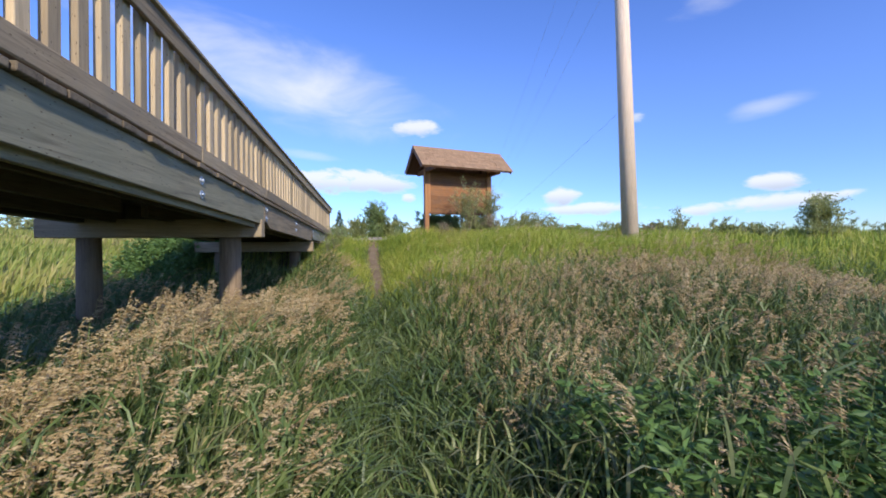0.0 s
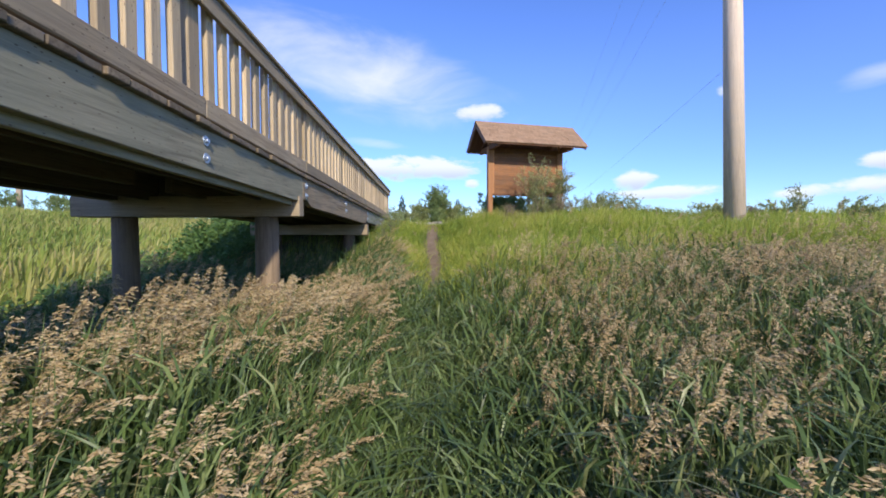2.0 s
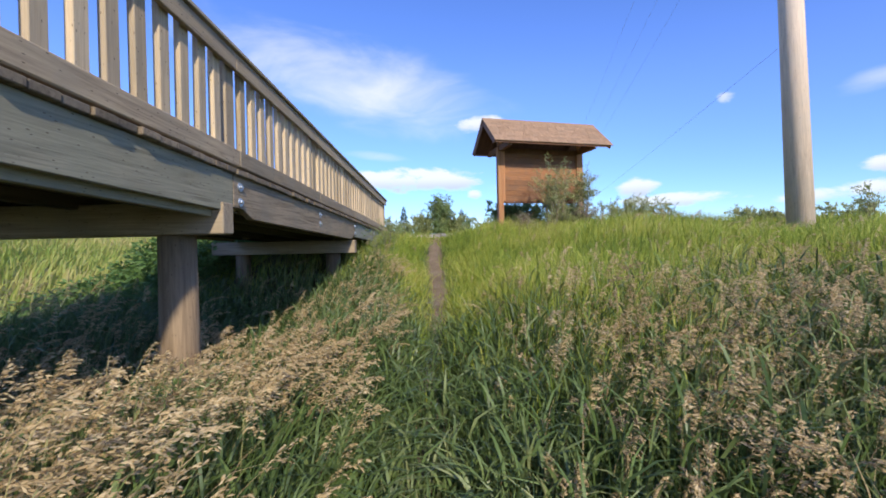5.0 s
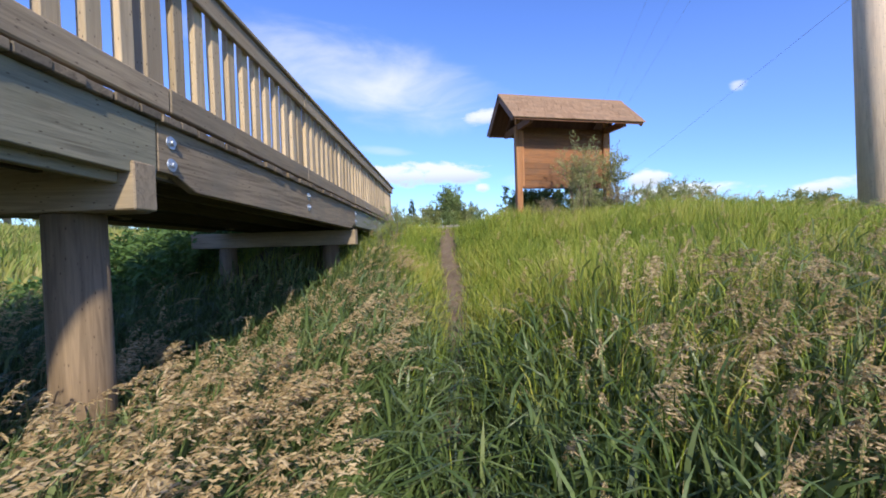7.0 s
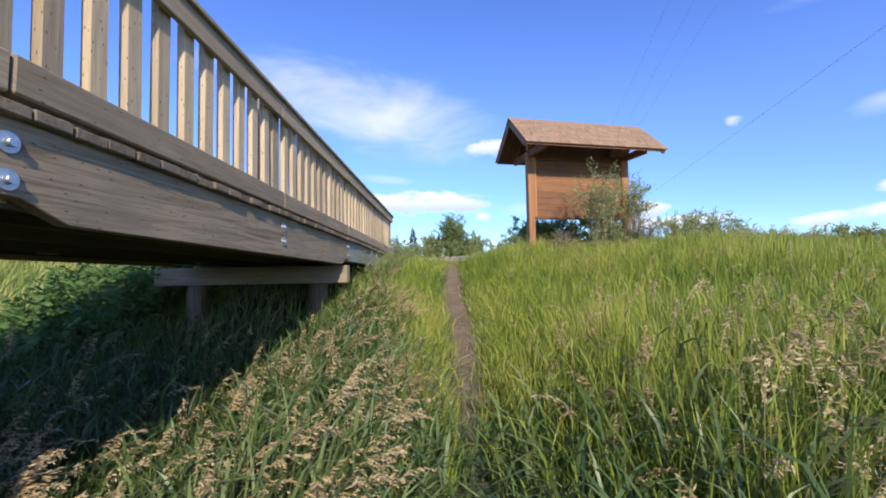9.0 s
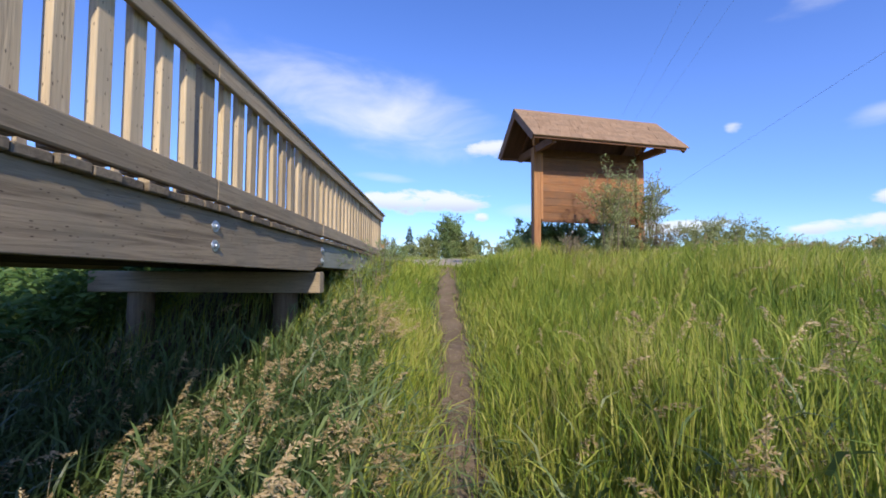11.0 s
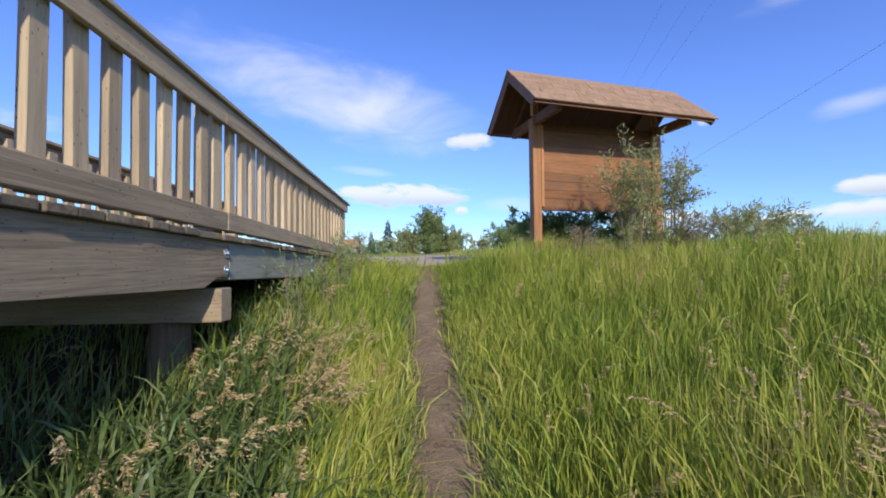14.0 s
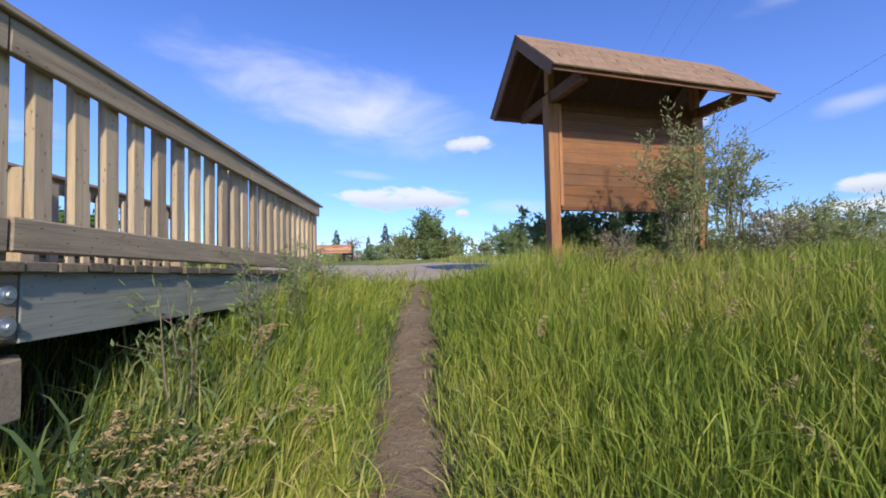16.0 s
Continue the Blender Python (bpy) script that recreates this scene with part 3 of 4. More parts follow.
for off, up, sag in ((-0.95, 10.32, 1.0), (0.0, 10.32, 1.0), (0.95, 10.32, 1.0), (0.02, 4.3, 0.5)):
    a = near_pole.matrix_world @ Vector((off, -0.2, up - 0.02))
    b = Vector((23.0 + off, 77.84, float(land(23, 78)) + up - 0.5))
    bm = bmesh.new()
    rings = []
    for i in range(33):
        k = i / 32
        c = a.lerp(b, k)
        c.z -= sag * 4 * k * (1 - k)
        rings.append([bm.verts.new(c + Vector((0.0045 * math.cos(q), 0, 0.0045 * math.sin(q)))) for q in (0.0, 2.1, 4.2)])
    for p, q in zip(rings[:-1], rings[1:]):
        for i in range(3):
            bm.faces.new((p[i], p[(i + 1) % 3], q[(i + 1) % 3], q[i]))
    tagged(part("power_cable", bm, wire_mat), "thin dark overhead power cable", "cable", "overhead cables")


# ---- boulder ----
def boulder(x, y, size, flat, seed):
    bm = bmesh.new()
    bmesh.ops.create_icosphere(bm, subdivisions=4, radius=1)
    for v in bm.verts:
        n = noise.noise(v.co * 1.1 + Vector((seed, 0, 0))) * 0.35 + noise.noise(v.co * 3.3 + Vector((0, seed, 0))) * 0.1
        v.co *= 1 + n
        v.co.x *= size
        v.co.y *= size * 0.8
        v.co.z *= size * flat
    for f in bm.faces:
        f.smooth = True
    ob = part("boulder", bm, rock_mat)
    ob.location = (x, y, float(land(x, y)) + size * flat * 0.55)
    return tagged(ob, "pale pinkish granite boulder half hidden in grass", "boulder")


boulder(7.35, 15.9, 0.38, 0.95, 3.0)


# ---- blades ----
rng = np.random.default_rng(7)


def blades(name, x, y, height, width, lean, bend, mat, parent=None, rise=0.0):
    """Grass blades: three pairs of points and a tip. lean: per blade (n, 2) offset of the tip in heights;
    rise: how far up its stalk a leaf starts."""
    n = len(x)
    z = land(x, y) - 0.03 + rise
    ang = rng.uniform(0, np.pi, n)
    sx, sy = np.cos(ang) * width / 2, np.sin(ang) * width / 2
    v = np.zeros((n, 7, 3))
    for level, (k, w) in enumerate(((0.0, 0.8), (0.4, 1.0), (0.74, 0.72), (1.0, 0.0))):
        out = k ** bend
        cx, cy = x + lean[:, 0] * height * out, y + lean[:, 1] * height * out
        reach = np.hypot(lean[:, 0], lean[:, 1])
        cz = z + height * (k - 0.46 * np.minimum(reach, 1.3) * out * k)
        if level < 3:
            v[:, 2 * level] = np.stack([cx - sx * w, cy - sy * w, cz], -1)
            v[:, 2 * level + 1] = np.stack([cx + sx * w, cy + sy * w, cz], -1)
        else:
            v[:, 6] = np.stack([cx, cy, cz], -1)
    base = np.array([[0, 1, 3], [0, 3, 2], [2, 3, 5], [2, 5, 4], [4, 5, 6]])
    f = (np.arange(n)[:, None, None] * 7 + base[None]).reshape(-1, 3)
    return mesh_object(name, v.reshape(-1, 3), f, mat, parent, True)


def scatter(x0, x1, y0, y1, per_m2, keep=None):
    n = int((x1 - x0) * (y1 - y0) * per_m2)
    x, y = rng.uniform(x0, x1, n), rng.uniform(y0, y1, n)
    ok = np.ones(n, bool)
    # bare path, road, piles
    edge = np.abs(x - way_x(y)) - way_half(y) + 0.05 * np.sin(9 * y + 3 * x)
    ok &= (edge + 0.05 * np.sin(23 * y + 5 * x) > rng.uniform(-0.12, 0.16, n)) | (y > 14.4)
    ok &= ~((y > 14.45) & (y < 20.3) & (x > -4.7))
    ok &= ~((x > -3.8) & (x < -1.5) & (y > 13.0))
    # thin the grass under the deck, where the shade-dark sheet lies
    ok &= ~((x > -3.9) & (x < -1.75) & (y < 14.5) & (smooth(7.0, 11.0, y) * 0.93 > rng.uniform(0, 1, n)))
    if keep is not None:
        ok &= keep(x, y)
    return x[ok], y[ok]


def wind(n, x, y, strength, spread):
    right = smooth(-0.4, 0.9, x)
    a = 0.25 + 0.6 * np.sin(0.9 * x + 0.7 * y) + rng.normal(0, 1, n) * spread * (1 + 1.3 * right)
    s = strength * rng.uniform(0.15, 1.5, n) * (1 - 0.1 * right)
    # blades beside the path hang over it
    off = x - way_x(y)
    over = 0.24 * np.exp(-((np.abs(off) - 0.3) / 0.22) ** 2) * -np.sign(off)
    return np.stack([np.cos(a) * s + over, np.sin(a) * s], -1)


def tallness(x, y):
    """How tall the grass grows at a place, in metres."""
    near = np.abs(x - way_x(y)) - way_half(y)
    t = 0.24 + 0.42 * smooth(-0.05, 1.0, near)
    t = t * (1 + 0.25 * np.sin(1.1 * x + 0.4) * np.sin(0.9 * y + 1.0))
    t = np.where(x < -0.4, t * (1.08 - 0.2 * smooth(8, 12, y)), t)
    return t * (1 - 0.18 * smooth(7.5, 9.5, y)) * (1 - 0.04 * smooth(10.5, 13.5, y)) * (1 - 0.55 * smooth(13.2, 14.3, y) * (1 - smooth(1.0, 2.0, np.abs(x))))


def clump(x, y, amount=0.06):
    """Draw blades together into tufts."""
    cx, cy = np.round(x / 0.13 + 0.3 * np.sin(7 * y)) * 0.13, np.round(y / 0.13 + 0.3 * np.sin(5 * x)) * 0.13
    return x + (cx - x) * amount * 8 * rng.uniform(0, 1, len(x)) * 0.9, y + (cy - y) * amount * 8 * rng.uniform(0, 1, len(x)) * 0.9


def meadow(name, x0, x1, y0, y1, per, width, mat, label, lean=0.5, keep=None, scale=1.0, leaves=0.0):
    x, y = scatter(x0, x1, y0, y1, per, keep)
    x, y = clump(x, y)
    n = len(x)
    h = tallness(x, y) * rng.uniform(0.55, 1.25, n) * scale
    tilt = wind(n, x, y, lean, 0.9)
    wide = width * rng.uniform(0.6, 1.4, n)
    # part of the blades are stalk leaves: they start higher up and arch out to any side
    leaf = rng.uniform(0, 1, n) < leaves
    rise = np.where(leaf, h * rng.uniform(0.1, 0.72, n), 0.0)
    a = rng.uniform(0, 2 * np.pi, n)
    out = rng.uniform(0.45, 1.25, n)
    spread = np.stack([np.cos(a), np.sin(a)], -1) * out[:, None] + tilt * 0.6
    tilt = np.where(leaf[:, None], spread, tilt * (0.8 if leaves else 1.0))
    h = np.where(leaf, rng.uniform(0.2, 0.38, n) * scale, h)
    wide = np.where(leaf, wide * 1.15, wide)
    ob = blades(name, x, y, h, wide, tilt, 1.9, mat, None, rise)
    return tagged(ob, label, "grass", kind="stuff")


# True where grass gets the sun-bright colouring; the rest gets the shade-dark one.
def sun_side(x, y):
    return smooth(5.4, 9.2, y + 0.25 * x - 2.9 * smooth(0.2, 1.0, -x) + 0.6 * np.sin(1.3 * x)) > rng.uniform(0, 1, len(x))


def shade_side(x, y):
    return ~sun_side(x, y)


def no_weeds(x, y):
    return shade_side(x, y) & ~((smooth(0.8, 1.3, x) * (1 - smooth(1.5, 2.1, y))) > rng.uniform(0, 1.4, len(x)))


def near_side(x, y):
    """Thin out what is far from the path."""
    return rng.uniform(0, 1, len(x)) < 1 - 0.55 * smooth(3.5, 6.5, np.abs(x - 0.5))


def lush_keep(x, y):
    return no_weeds(x, y) & near_side(x, y)


def sunny_keep(x, y):
    return sun_side(x, y) & near_side(x, y)


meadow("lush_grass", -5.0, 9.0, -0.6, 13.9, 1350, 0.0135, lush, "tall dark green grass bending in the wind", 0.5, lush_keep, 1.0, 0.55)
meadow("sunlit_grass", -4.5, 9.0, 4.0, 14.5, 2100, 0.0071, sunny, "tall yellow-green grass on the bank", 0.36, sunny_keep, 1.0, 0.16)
meadow("bank_grass", 9.0, 22.0, 2.0, 14.3, 160, 0.024, sunny, "yellow-green grass on the far bank", 0.5)
meadow("roadside_grass", -14.0, 30.0, 20.3, 32.0, 36, 0.035, field_mat, "dry grass beyond the track", 0.4, None, 0.5)
meadow("far_meadow_grass", -32.0, -4.7, -1.0, 32.0, 45, 0.045, field_mat, "pale meadow grass beyond the footbridge", 0.4)


cx, cy = rng.uniform(-0.35, 0.5, 17000), rng.uniform(1.2, 13.2, 17000)
creep = np.abs(cx - way_x(cy)) < 0.34
creep &= rng.uniform(0, 1, 17000) > smooth(6.5, 9.2, cy) * (1.0 - 0.65 * smooth(0.12, 0.24, np.abs(cx - way_x(cy))))
cx, cy = cx[creep], cy[creep]
tagged(blades("path_grass", cx, cy, rng.uniform(0.06, 0.24, len(cx)) * (1.35 - 0.5 * smooth(4.5, 7.5, cy)), np.full(len(cx), 0.0115), wind(len(cx), cx, cy, 0.6, 1.5), 1.8, lush),
       "short trampled grass on the path", "grass", kind="stuff")


vx, vy = rng.uniform(-0.6, 0.8, 1500), rng.uniform(13.2, 14.6, 1500)
thin = rng.uniform(0, 1, 1500) < 0.25 + 0.75 * smooth(13.3, 14.1, vy)
vx, vy = vx[thin], vy[thin]
tagged(blades("verge_grass", vx, vy, rng.uniform(0.04, 0.14, len(vx)), np.full(len(vx), 0.009), wind(len(vx), vx, vy, 0.6, 1.5), 1.8, sunny),
       "short worn grass where the path meets the track", "grass", kind="stuff")


meadow("back_grass", -7.0, 9.0, -5.0, -0.6, 90, 0.03, lush, "tall green grass behind the start of the path", 0.5)


def seed_heads(name, x, y, height, mat, label, size=1.0, branches=12, bits=7):
    """Upright stalks with nodding panicles: drooping side branches set with small spikelets."""
    n = len(x)
    z = land(x, y) - 0.03
    lean = wind(n, x, y, 0.42, 0.45)
    reach = np.hypot(lean[:, 0], lean[:, 1])
    top_k = 1 - np.clip(0.19 * size / height * rng.uniform(0.75, 1.25, n), 0.1, 0.4)

    def spine(k):
        out = 0.55 * k ** 1.6 + 0.45 * k ** 6
        return np.stack([x + lean[:, 0] * height * out, y + lean[:, 1] * height * out,
                         z + height * (k - 0.25 * np.minimum(reach, 1.2) * k ** 2 - 0.2 * np.minimum(reach, 0.9) * k ** 9)], -1)
    ang = rng.uniform(0, np.pi, n)
    across = np.stack([np.cos(ang), np.sin(ang), 0 * ang], -1) * 0.0016
    levels = [spine(np.full(n, k)) for k in (0.0, 0.3, 0.6, 0.8, 0.92, 1.0)]
    sv = np.stack([p + s * across for p in levels for s in (-1, 1)], 1)
    sf = np.array([[2 * i, 2 * i + 1, 2 * i + 3, 2 * i + 2] for i in range(5)])
    stems = mesh_object("seed_stalk_grass", sv.reshape(-1, 3), (np.arange(n)[:, None, None] * 12 + sf[None]).reshape(-1, 4), stem_mat)
    tagged(stems, "thin green to straw stalks of tall wild grass", "grass", kind="stuff")
    open_k = rng.uniform(0.25, 0.75, n)
    drift = np.stack([lean[:, 0], lean[:, 1], 0 * x], -1) / (reach[:, None] + 1e-6)
    hv = []
    for b in range(branches):
        s = (b + rng.uniform(0, 1, n)) / branches
        root = spine(top_k + (1.0 - top_k) * s)
        q = rng.uniform(0, 2 * np.pi, n)
        way = np.stack([np.cos(q), np.sin(q), rng.normal(0.35, 0.3, n)], -1) * open_k[:, None] + drift * 0.95
        way[:, 2] += 0.35 * (1 - open_k)
        way /= np.linalg.norm(way, axis=1, keepdims=True)
        ln = 0.08 * size * (1.0 - 0.6 * s) * rng.uniform(0.55, 1.2, n)
        for i in range(bits):
            u = (i + rng.uniform(0.2, 1.0, n)) / bits
            p = root + way * (ln * u)[:, None] + rng.normal(0, 0.0035 * size, (n, 3))
            p[:, 2] -= ln * u * u * 0.55
            tip = way + rng.normal(0, 0.3, (n, 3))
            tip[:, 2] -= 0.6 * u
            tip /= np.linalg.norm(tip, axis=1, keepdims=True)
            half = (0.0105 * size * rng.uniform(0.7, 1.35, n))[:, None]
            sidew = np.cross(tip, rng.normal(0, 1, (n, 3)))
            sidew /= np.linalg.norm(sidew, axis=1, keepdims=True) + 1e-6
            wd = 0.0033 * size
            hv.append(np.stack([p - tip * half, p + sidew * wd, p + tip * half, p - sidew * wd], 1))
    hv = np.stack(hv, 1)
    ob = mesh_object(name, hv.reshape(-1, 3), np.arange(n * branches * bits * 4).reshape(-1, 4), mat)
    return tagged(ob, label, "grass", kind="stuff")


def plume_keep(x, y):
    left = smooth(-2.9, -2.1, x) * (1 - smooth(-0.6, -0.15, x)) * (1 - 0.45 * smooth(6.5, 8.5, y)) * (1 - smooth(9.0, 12.0, y))
    left = left * (1 - 0.9 * smooth(-1.1, -0.6, x) * (1 - smooth(1.6, 2.4, y)))
    right = smooth(0.7, 1.6, x + 0.15 * y - 0.5) * smooth(2.6, 3.8, y) * (1 - smooth(5.4, 7.4, y)) * 0.62
    patch = 0.5 + 0.5 * np.sin(1.9 * x + 0.8 * y) * np.sin(1.2 * y - 0.7 * x + 1.0)
    thin = 0.06 + 0.08 * patch + 0.16 * smooth(0.5, 1.0, x) * smooth(2.0, 3.5, y) * (1 - smooth(6.0, 8.5, y)) * patch
    gap = smooth(-0.35, 0.35, np.sin(4.1 * x - 1.3 * y) + np.sin(2.9 * y + 2.2 * x) * 0.8)
    return rng.uniform(0, 1, len(x)) < np.maximum(np.maximum(left * (0.45 + 0.55 * patch) * (0.22 + 0.78 * gap) * (1 - 0.35 * smooth(4.0, 6.0, y)), right * (0.35 + 0.65 * patch)), thin * (1 - smooth(6.5, 9.0, y) * 0.8))


px, py = scatter(-5.0, 7.0, 0.6, 13.5, 195, plume_keep)
clear = np.abs(px - way_x(py)) > 0.42
px, py = px[clear], py[clear]
seed_heads("seed_head_grass", px, py, tallness(px, py) * rng.uniform(1.0, 1.4, len(px)), straw, "tan feathery seed heads of tall wild grass", 1.12)


def stalk_keep(x, y):
    return rng.uniform(0, 1, len(x)) < (0.3 + 0.7 * smooth(-0.4, 0.4, np.sin(2.3 * x + y) + np.sin(3.1 * y - x))) * (1 - 0.6 * smooth(6.0, 9.0, y))


meadow("dry_stalk_grass", -2.6, 6.0, 1.0, 10.5, 45, 0.005, straw, "thin dry straw stalks among the green grass", 0.45, stalk_keep, 1.08)


# ---- broad-leaved weeds ----
def leaf_cloud(name, centres, ways, length, width, mat, parent=None):
    """Pointed leaves, each folded a little along its middle."""
    n = len(centres)
    side = np.cross(ways, rng.normal(0, 1, (n, 3)))
    side /= np.linalg.norm(side, axis=1, keepdims=True) + 1e-6
    up = np.cross(side, ways)
    ln, wd = np.broadcast_to(length, n)[:, None], np.broadcast_to(width, n)[:, None]
    a = centres
    b = centres + ways * ln * 0.45 + side * wd / 2 + up * wd * 0.15
    c = centres + ways * ln
    d = centres + ways * ln * 0.45 - side * wd / 2 + up * wd * 0.15
    f = np.arange(n)[:, None, None] * 4 + np.array([[0, 1, 2], [0, 2, 3]])[None]
    return mesh_object(name, np.stack([a, b, c, d], 1).reshape(-1, 3), f.reshape(-1, 3), mat, parent)


def unit(v):
    return v / (np.linalg.norm(v, axis=1, keepdims=True) + 1e-9)


wx, wy = rng.uniform(0.75, 3.6, 620), rng.uniform(0.5, 2.0, 620)
pts, dirs = [], []
for x, y in zip(wx, wy):
    tall = rng.uniform(0.4, 0.78)
    k = rng.uniform(0.2, 1.0, 48)
    a = rng.uniform(0, 2 * np.pi, 48)
    pts.append(np.stack([x + 0.02 * np.cos(a) + 0.1 * k, y + 0.02 * np.sin(a), float(land(x, y)) + tall * k], -1))
    dirs.append(np.stack([np.cos(a), np.sin(a), rng.normal(0.1, 0.35, 48)], -1))
weeds = leaf_cloud("leafy_weeds", np.concatenate(pts), unit(np.concatenate(dirs)), 0.065, 0.026, weed_mat)
tagged(weeds, "dark green broad-leaved weeds among the grass", "weeds", kind="stuff")


wx, wy = rng.uniform(-5.4, -3.95, 720), rng.uniform(5.8, 14.6, 720)
pts, dirs = [], []
for x, y in zip(wx, wy):
    tall = rng.uniform(0.4, 0.65) + 0.5 * float(smooth(7.5, 12.0, y))
    k = rng.uniform(0.1, 1.0, 46)
    a = rng.uniform(0, 2 * np.pi, 46)
    pts.append(np.stack([x + 0.1 * np.cos(a) * k, y + 0.1 * np.sin(a) * k, float(land(x, y)) + tall * k], -1))
    dirs.append(np.stack([np.cos(a), np.sin(a), rng.normal(0.1, 0.4, 46)], -1))
weeds = leaf_cloud("shade_weeds", np.concatenate(pts), unit(np.concatenate(dirs)), 0.12, 0.045, weed_mat)
tagged(weeds, "dark green leafy weeds in the footbridge's shade", "weeds", kind="stuff")


# ---- shrubs and trees ----
def limb(bm, a, b, r0, r1, n=6):
    axis = (b - a).normalized()
    u = axis.orthogonal().normalized()
    w = axis.cross(u)
    ra = [bm.verts.new(a + (u * math.cos(q) + w * math.sin(q)) * r0) for q in [2 * math.pi * i / n for i in range(n)]]
    rb = [bm.verts.new(b + (u * math.cos(q) + w * math.sin(q)) * r1) for q in [2 * math.pi * i / n for i in range(n)]]
    for i in range(n):
        f = bm.faces.new((ra[i], ra[(i + 1) % n], rb[(i + 1) % n], rb[i]))
        f.smooth = True


def shrub(x, y, height, spread, stems, leaves, leaf_l, leaf_w, mat, label, category="shrub", name="shrub", trunk=0.0, group="", upright=0.5):
    """Many-stemmed bush: forked twigs, with leaves along the twigs."""
    z = float(land(x, y))
    ob = empty(name, (x, y, z), label, category, 0, group)
    bm = bmesh.new()
    twigs = []
    for _ in range(stems):
        a = random.uniform(0, 2 * math.pi)
        p = Vector((random.gauss(0, spread * 0.12), random.gauss(0, spread * 0.12), -0.05))
        if trunk:
            p = Vector((0, 0, trunk * random.uniform(0.4, 1.0)))
        top = height * random.uniform(0.6, 1.0)
        out = spread * random.uniform(0.15, 1.0) * (1 - upright * 0.3)
        end = Vector((math.cos(a) * out, math.sin(a) * out, top))
        mid = p.lerp(end, 0.5) + Vector((random.gauss(0, 0.08), random.gauss(0, 0.08), 0.12)) * height * 0.4
        r = 0.006 * height + 0.003
        limb(bm, p, mid, r, r * 0.6)
        limb(bm, mid, end, r * 0.6, r * 0.15)
        twigs += [(mid, end), (p.lerp(mid, 0.3), mid)]
        # low side shoots close the foot of the bush
        if not trunk and upright < 1:
            low = Vector((math.cos(a) * spread * random.uniform(0.4, 0.9), math.sin(a) * spread * random.uniform(0.4, 0.9), height * random.uniform(0.12, 0.4)))
            limb(bm, p, low, r * 0.5, r * 0.15, 4)
            twigs += [(p, low), (p, low), (p.lerp(low, 0.4), low + Vector((0, 0, height * 0.2)))]
        for _k in range(4):
            s = mid.lerp(end, random.uniform(0.0, 0.8))
            d = Vector((random.gauss(0, 1), random.gauss(0, 1), random.uniform(0.0, 1.2))).normalized() * height * random.uniform(0.12, 0.28)
            limb(bm, s, s + d, r * 0.3, r * 0.1, 4)
            twigs.append((s, s + d))
    if trunk:
        limb(bm, Vector((0, 0, -0.2)), Vector((0, 0, trunk)), 0.03 * height, 0.022 * height, 10)
    part("stem", bm, bark, ob)
    t = rng.integers(0, len(twigs), leaves)
    a = np.array([twigs[i][0][:] for i in t])
    b = np.array([twigs[i][1][:] for i in t])
    k = rng.uniform(0.1, 1.05, leaves)[:, None]
    pos = a + (b - a) * k + rng.normal(0, 0.018 * height, (leaves, 3))
    way = unit(unit(b - a) * 0.7 + rng.normal(0, 0.6, (leaves, 3)))
    leaf_cloud("crown", pos, way, leaf_l * rng.uniform(0.6, 1.3, leaves), leaf_w * rng.uniform(0.7, 1.3, leaves), mat, ob)
    return ob


def spruce(x, y, height, group):
    z = float(land(x, y))
    ob = empty("spruce_tree", (x, y, z), "small dark conical spruce in the distance", "tree", 0, group)
    bm = bmesh.new()
    limb(bm, Vector((0, 0, -0.2)), Vector((0, 0, height)), height * 0.025, 0.01, 8)
    part("trunk", bm, bark, ob)
    n = 2200
    k = 1 - 0.95 * np.sqrt(rng.uniform(0, 1, n))
    a = rng.uniform(0, 2 * np.pi, n)
    r = (1 - k) * height * 0.3 * rng.uniform(0.2, 1.0, n) * (0.75 + 0.25 * np.sin(k * 40))
    pos = np.stack([r * np.cos(a), r * np.sin(a), k * height], -1)
    way = unit(np.stack([np.cos(a), np.sin(a), 0 * a - 0.25], -1) + rng.normal(0, 0.2, (n, 3)))
    leaf_cloud("crown", pos, way, height * 0.055, height * 0.02, spruce_leaf, ob)
    return ob


shrub(3.3, 13.35, 0.8, 0.85, 16, 2600, 0.06, 0.016, willow, "low grey-green willow shrub in front of the kiosk", name="willow_shrub")
shrub(2.75, 13.3, 0.55, 0.6, 14, 1500, 0.06, 0.015, willow, "low grey-green willow shrub in front of the kiosk", name="willow_shrub")
shrub(4.6, 13.5, 0.95, 0.85, 16, 3400, 0.06, 0.016, willow, "low grey-green willow shrub beside the kiosk", name="willow_shrub")
shrub(3.15, 13.4, 1.95, 0.75, 16, 3600, 0.075, 0.017, willow, "grey-green willow shrub growing against the kiosk", name="willow_shrub", upright=1.2)
shrub(4.05, 13.75, 1.95, 0.5, 10, 2400, 0.085, 0.019, willow, "upright wispy willow shrub beside the kiosk", name="willow_shrub", upright=1.2)
shrub(5.2, 14.0, 1.2, 1.0, 18, 5200, 0.07, 0.018, willow, "low grey-green willow shrub by the boulder", name="willow_shrub")
shrub(6.15, 14.05, 1.0, 0.9, 16, 4200, 0.07, 0.018, willow, "low grey-green willow shrub by the boulder", name="willow_shrub")
shrub(3.9, 13.2, 0.95, 0.7, 14, 1900, 0.06, 0.016, scrub, "low dry scrub in front of the kiosk", name="dry_scrub")
shrub(2.9, 15.0, 1.15, 0.9, 20, 7500, 0.09, 0.034, tree_leaf, "dense green bush behind the kiosk", name="bush")
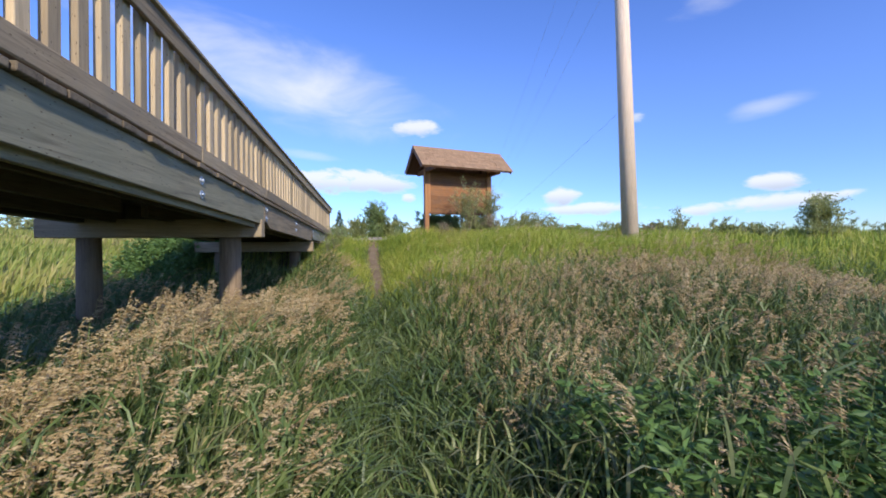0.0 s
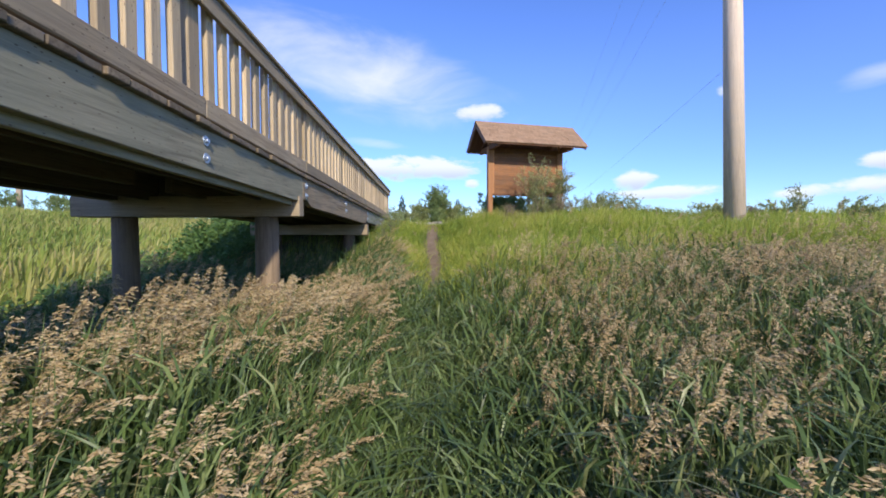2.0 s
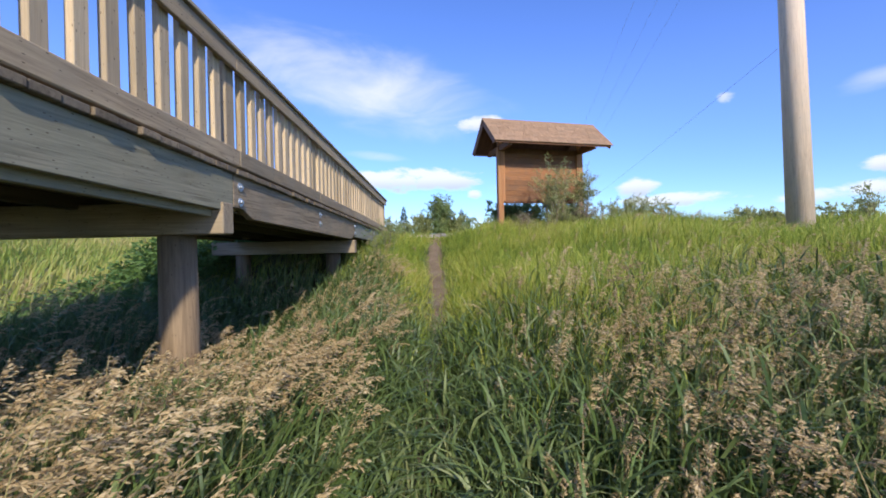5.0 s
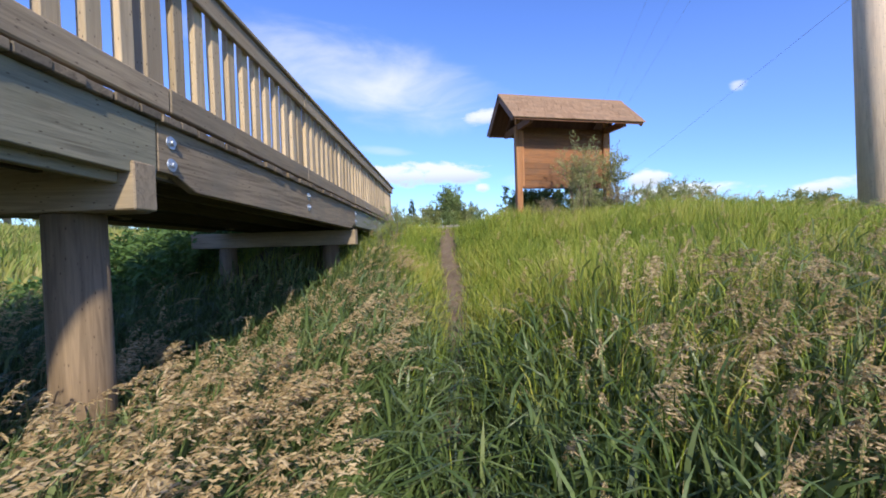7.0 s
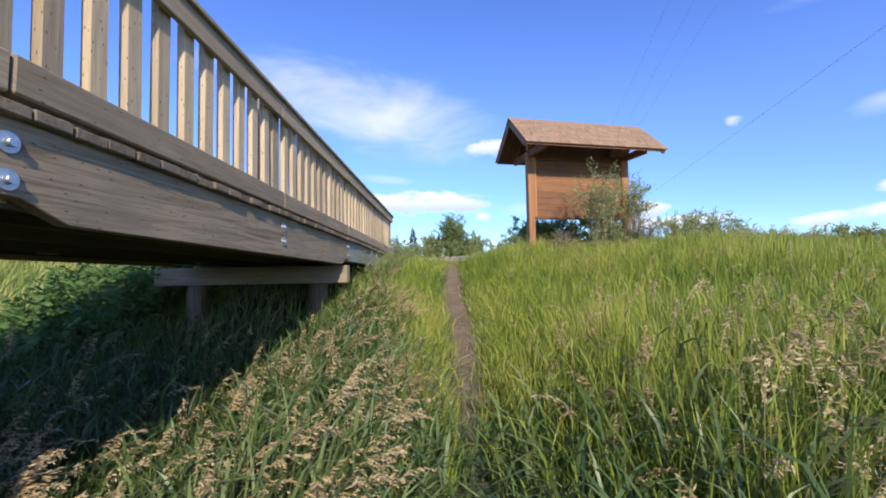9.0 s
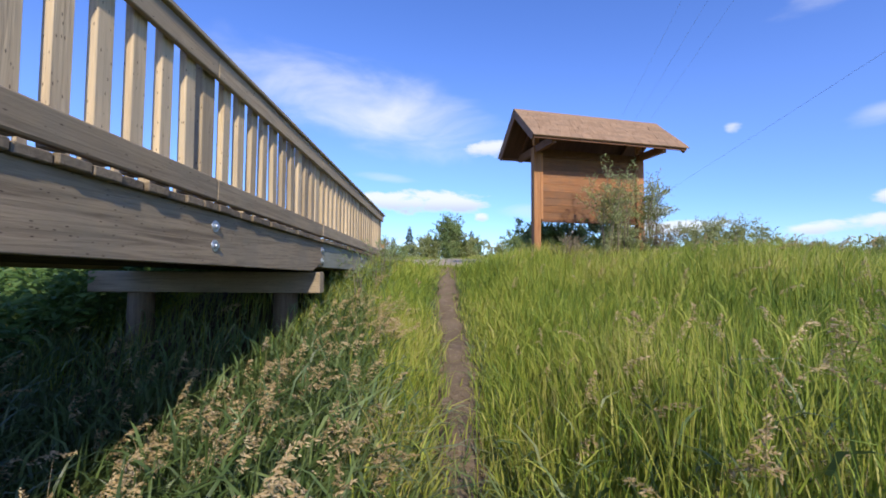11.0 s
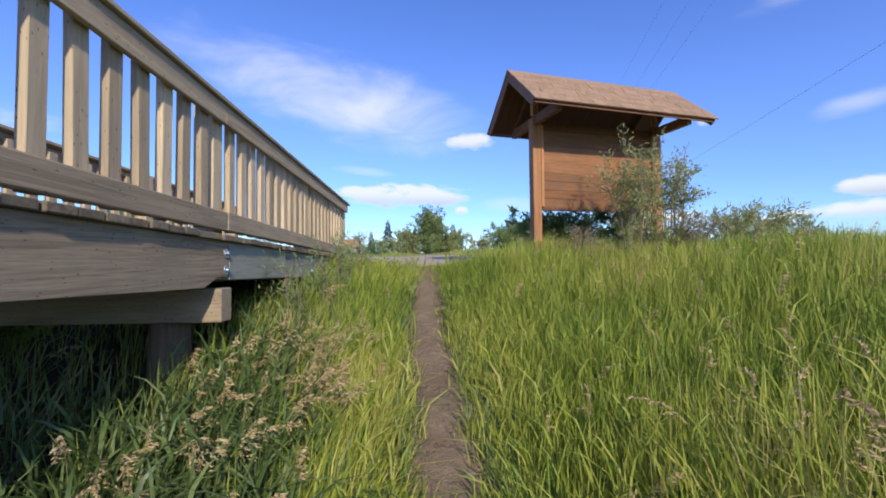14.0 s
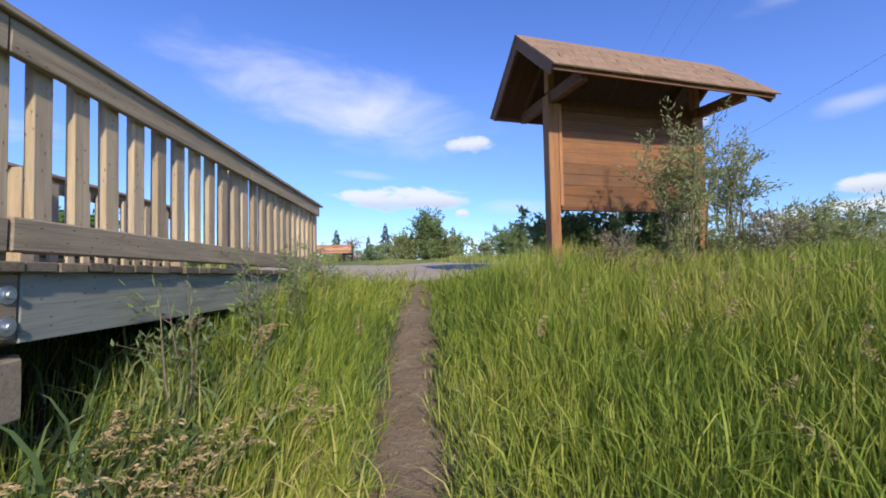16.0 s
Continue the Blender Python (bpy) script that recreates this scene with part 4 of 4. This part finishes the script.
shrub(2.1, 15.05, 1.05, 0.7, 16, 5000, 0.09, 0.034, tree_leaf, "dense green bush behind the kiosk", name="bush")
shrub(4.0, 15.1, 1.15, 0.9, 20, 7500, 0.09, 0.034, tree_leaf, "dense green bush behind the kiosk", name="bush")
shrub(2.4, 13.5, 0.85, 0.5, 12, 1300, 0.06, 0.015, scrub, "low dry scrub in front of the kiosk", name="dry_scrub")
for x, y, h in ((-1.1, 11.0, 1.05), (-1.0, 11.7, 1.2), (-0.98, 12.4, 1.05), (-0.95, 13.1, 0.9)):
    shrub(x, y, h, 0.26, 4, 420, 0.065, 0.014, tree_leaf, "thin leafy weed beside the bridge railing", "weed", "tall_weed", group="weeds by the railing")
shrub(14.9, 11.4, 1.75, 0.85, 20, 8000, 0.085, 0.034, willow, "dense green bush on the grassy bank", group="bank bushes")
shrub(10.3, 12.2, 1.35, 0.3, 6, 500, 0.09, 0.03, willow, "thin upright bush on the grassy bank", group="bank bushes")
for x, y, h in ((8.8, 13.6, 0.75), (10.6, 12.9, 0.85), (12.3, 12.6, 0.9), (13.2, 11.9, 0.8), (16.4, 11.8, 0.9), (18.2, 11.5, 0.85), (20.0, 12.0, 1.0)):
    shrub(x, y, h, 0.9, 14, 2600, 0.08, 0.028, willow, "low green bush on the grassy bank", group="bank bushes")
shrub(0.35, 30.0, 2.6, 1.0, 26, 9000, 0.14, 0.06, tree_leaf, "bushy green tree beyond the track", "tree", "tree", 0.0, "trees beyond the track")
shrub(-0.65, 30.2, 1.5, 1.2, 16, 4200, 0.13, 0.05, willow, "olive bush at the foot of a tree", group="bushes beyond the track")
shrub(1.3, 30.4, 1.45, 1.1, 16, 4200, 0.13, 0.05, willow, "olive bush at the foot of a tree", group="bushes beyond the track")
shrub(4.6, 29.5, 1.75, 1.3, 24, 7000, 0.13, 0.055, tree_leaf, "round green bush beyond the track", group="bushes beyond the track")
for i in range(62):
    x = -14 + i * 0.9 + random.uniform(-0.5, 0.5)
    shrub(x, random.uniform(33, 42), random.uniform(1.0, 1.8), 1.4, 10, 750, 0.2, 0.08, random.choice((willow, tree_leaf, scrub, willow)),
          "small distant bush in a scrubby hedge", group="distant hedge")
for x, y, h in ((-3.2, 44, 3.3), (2.6, 43, 2.9), (3.4, 46, 2.4), (-7.6, 45, 3.2), (8.5, 45, 3.6), (-5.2, 48, 2.6)):
    spruce(x, y, h, "distant spruces")
for i in range(22):
    x = -58 + i * 2.2
    y = 36 + random.uniform(-2, 3) - 0.15 * (x + 58)
    shrub(x, y, random.uniform(1.0, 2.0), 1.7, 10, 900, 0.22, 0.08, random.choice((willow, tree_leaf)), "bush along the top of the meadow", group="meadow edge bushes")


# Added scrub takes the place of an unidentified pinkish-grey shape at the bench end.
shrub(-3.3, 28.9, 1.25, 0.45, 12, 1100, 0.09, 0.035, scrub, "dry pinkish-grey scrub in place of an unidentified shape at the bench end", name="dry_scrub")


# ---- bench beyond the track ----
bench = empty("park_bench", (-4.35, 28.2, float(land(-4.35, 28.2))), "orange-brown plank park bench on black steel frames", "bench", 0)
for z in (0.5, 0.63, 0.76):
    part("back_slat", box(2.0, 0.04, 0.115, 0.006), bench_wood, bench).matrix_basis = pose(0, 0.2 + 0.1 * (z - 0.4), z, -8, 0, 0)
for y in (-0.18, -0.05, 0.08):
    part("seat_slat", box(2.0, 0.115, 0.04, 0.006), bench_wood, bench).matrix_basis = pose(0, y, 0.42)
for x in (-0.85, 0.9):
    for off in (-0.19, 0.19):
        part("leg", box(0.1, 0.08, 0.44, 0.008), black, bench).matrix_basis = pose(x + off, -0.12, 0.18)
    part("frame_bar", box(0.48, 0.08, 0.1, 0.008), black, bench).matrix_basis = pose(x, -0.12, 0.43 - 0.07)


# ---- clods and pebbles on the path ----
n = 700
cy = rng.uniform(1.0, 14.2, n)
cx = way_x(cy) + rng.uniform(-1.1, 1.1, n) * way_half(cy)
cz = land(cx, cy) + 0.016
ico = np.array([(0, 0, 1), (0.9, 0, 0.1), (0.2, 0.85, 0), (-0.7, 0.5, 0.1), (-0.7, -0.5, 0), (0.2, -0.85, 0.1)])
fan = np.array([(0, 1, 2), (0, 2, 3), (0, 3, 4), (0, 4, 5), (0, 5, 1)])
size = rng.uniform(0.005, 0.02, n)[:, None, None] * rng.uniform(0.6, 1.3, (n, 6, 3))
verts = np.stack([cx, cy, cz - 0.004], -1)[:, None] + ico[None] * size
tagged(mesh_object("path_clods", verts.reshape(-1, 3), (np.arange(n)[:, None, None] * 6 + fan[None]).reshape(-1, 3), dirt),
       "small clods and pebbles on the dirt path", "pebbles", kind="stuff")


# ---- dry leaf litter along the path ----
n = 2600
ly = rng.uniform(5.5, 14.2, n)
side = rng.choice((-1.0, 1.0), n)
lx = way_x(ly) + side * way_half(ly) * (1.15 - np.abs(rng.normal(0, 0.38, n)))
flat = rng.uniform(0, 2 * np.pi, n)
litter_mat = leafy("brown_leaf_litter", [(0.09, 0.06, 0.035, 1), (0.17, 0.115, 0.065, 1), (0.3, 0.22, 0.13, 1), (0.42, 0.33, 0.2, 1)], 1.5, 0.15, 0.8, 0.1)
litter = leaf_cloud("leaf_litter", np.stack([lx, ly, land(lx, ly) + 0.02], -1),
                    unit(np.stack([np.cos(flat), np.sin(flat), rng.uniform(-0.05, 0.3, n)], -1)), rng.uniform(0.015, 0.06, n), rng.uniform(0.005, 0.012, n), litter_mat)
tagged(litter, "brown dry leaf litter and grass scraps along the path", "leaf litter", kind="stuff")
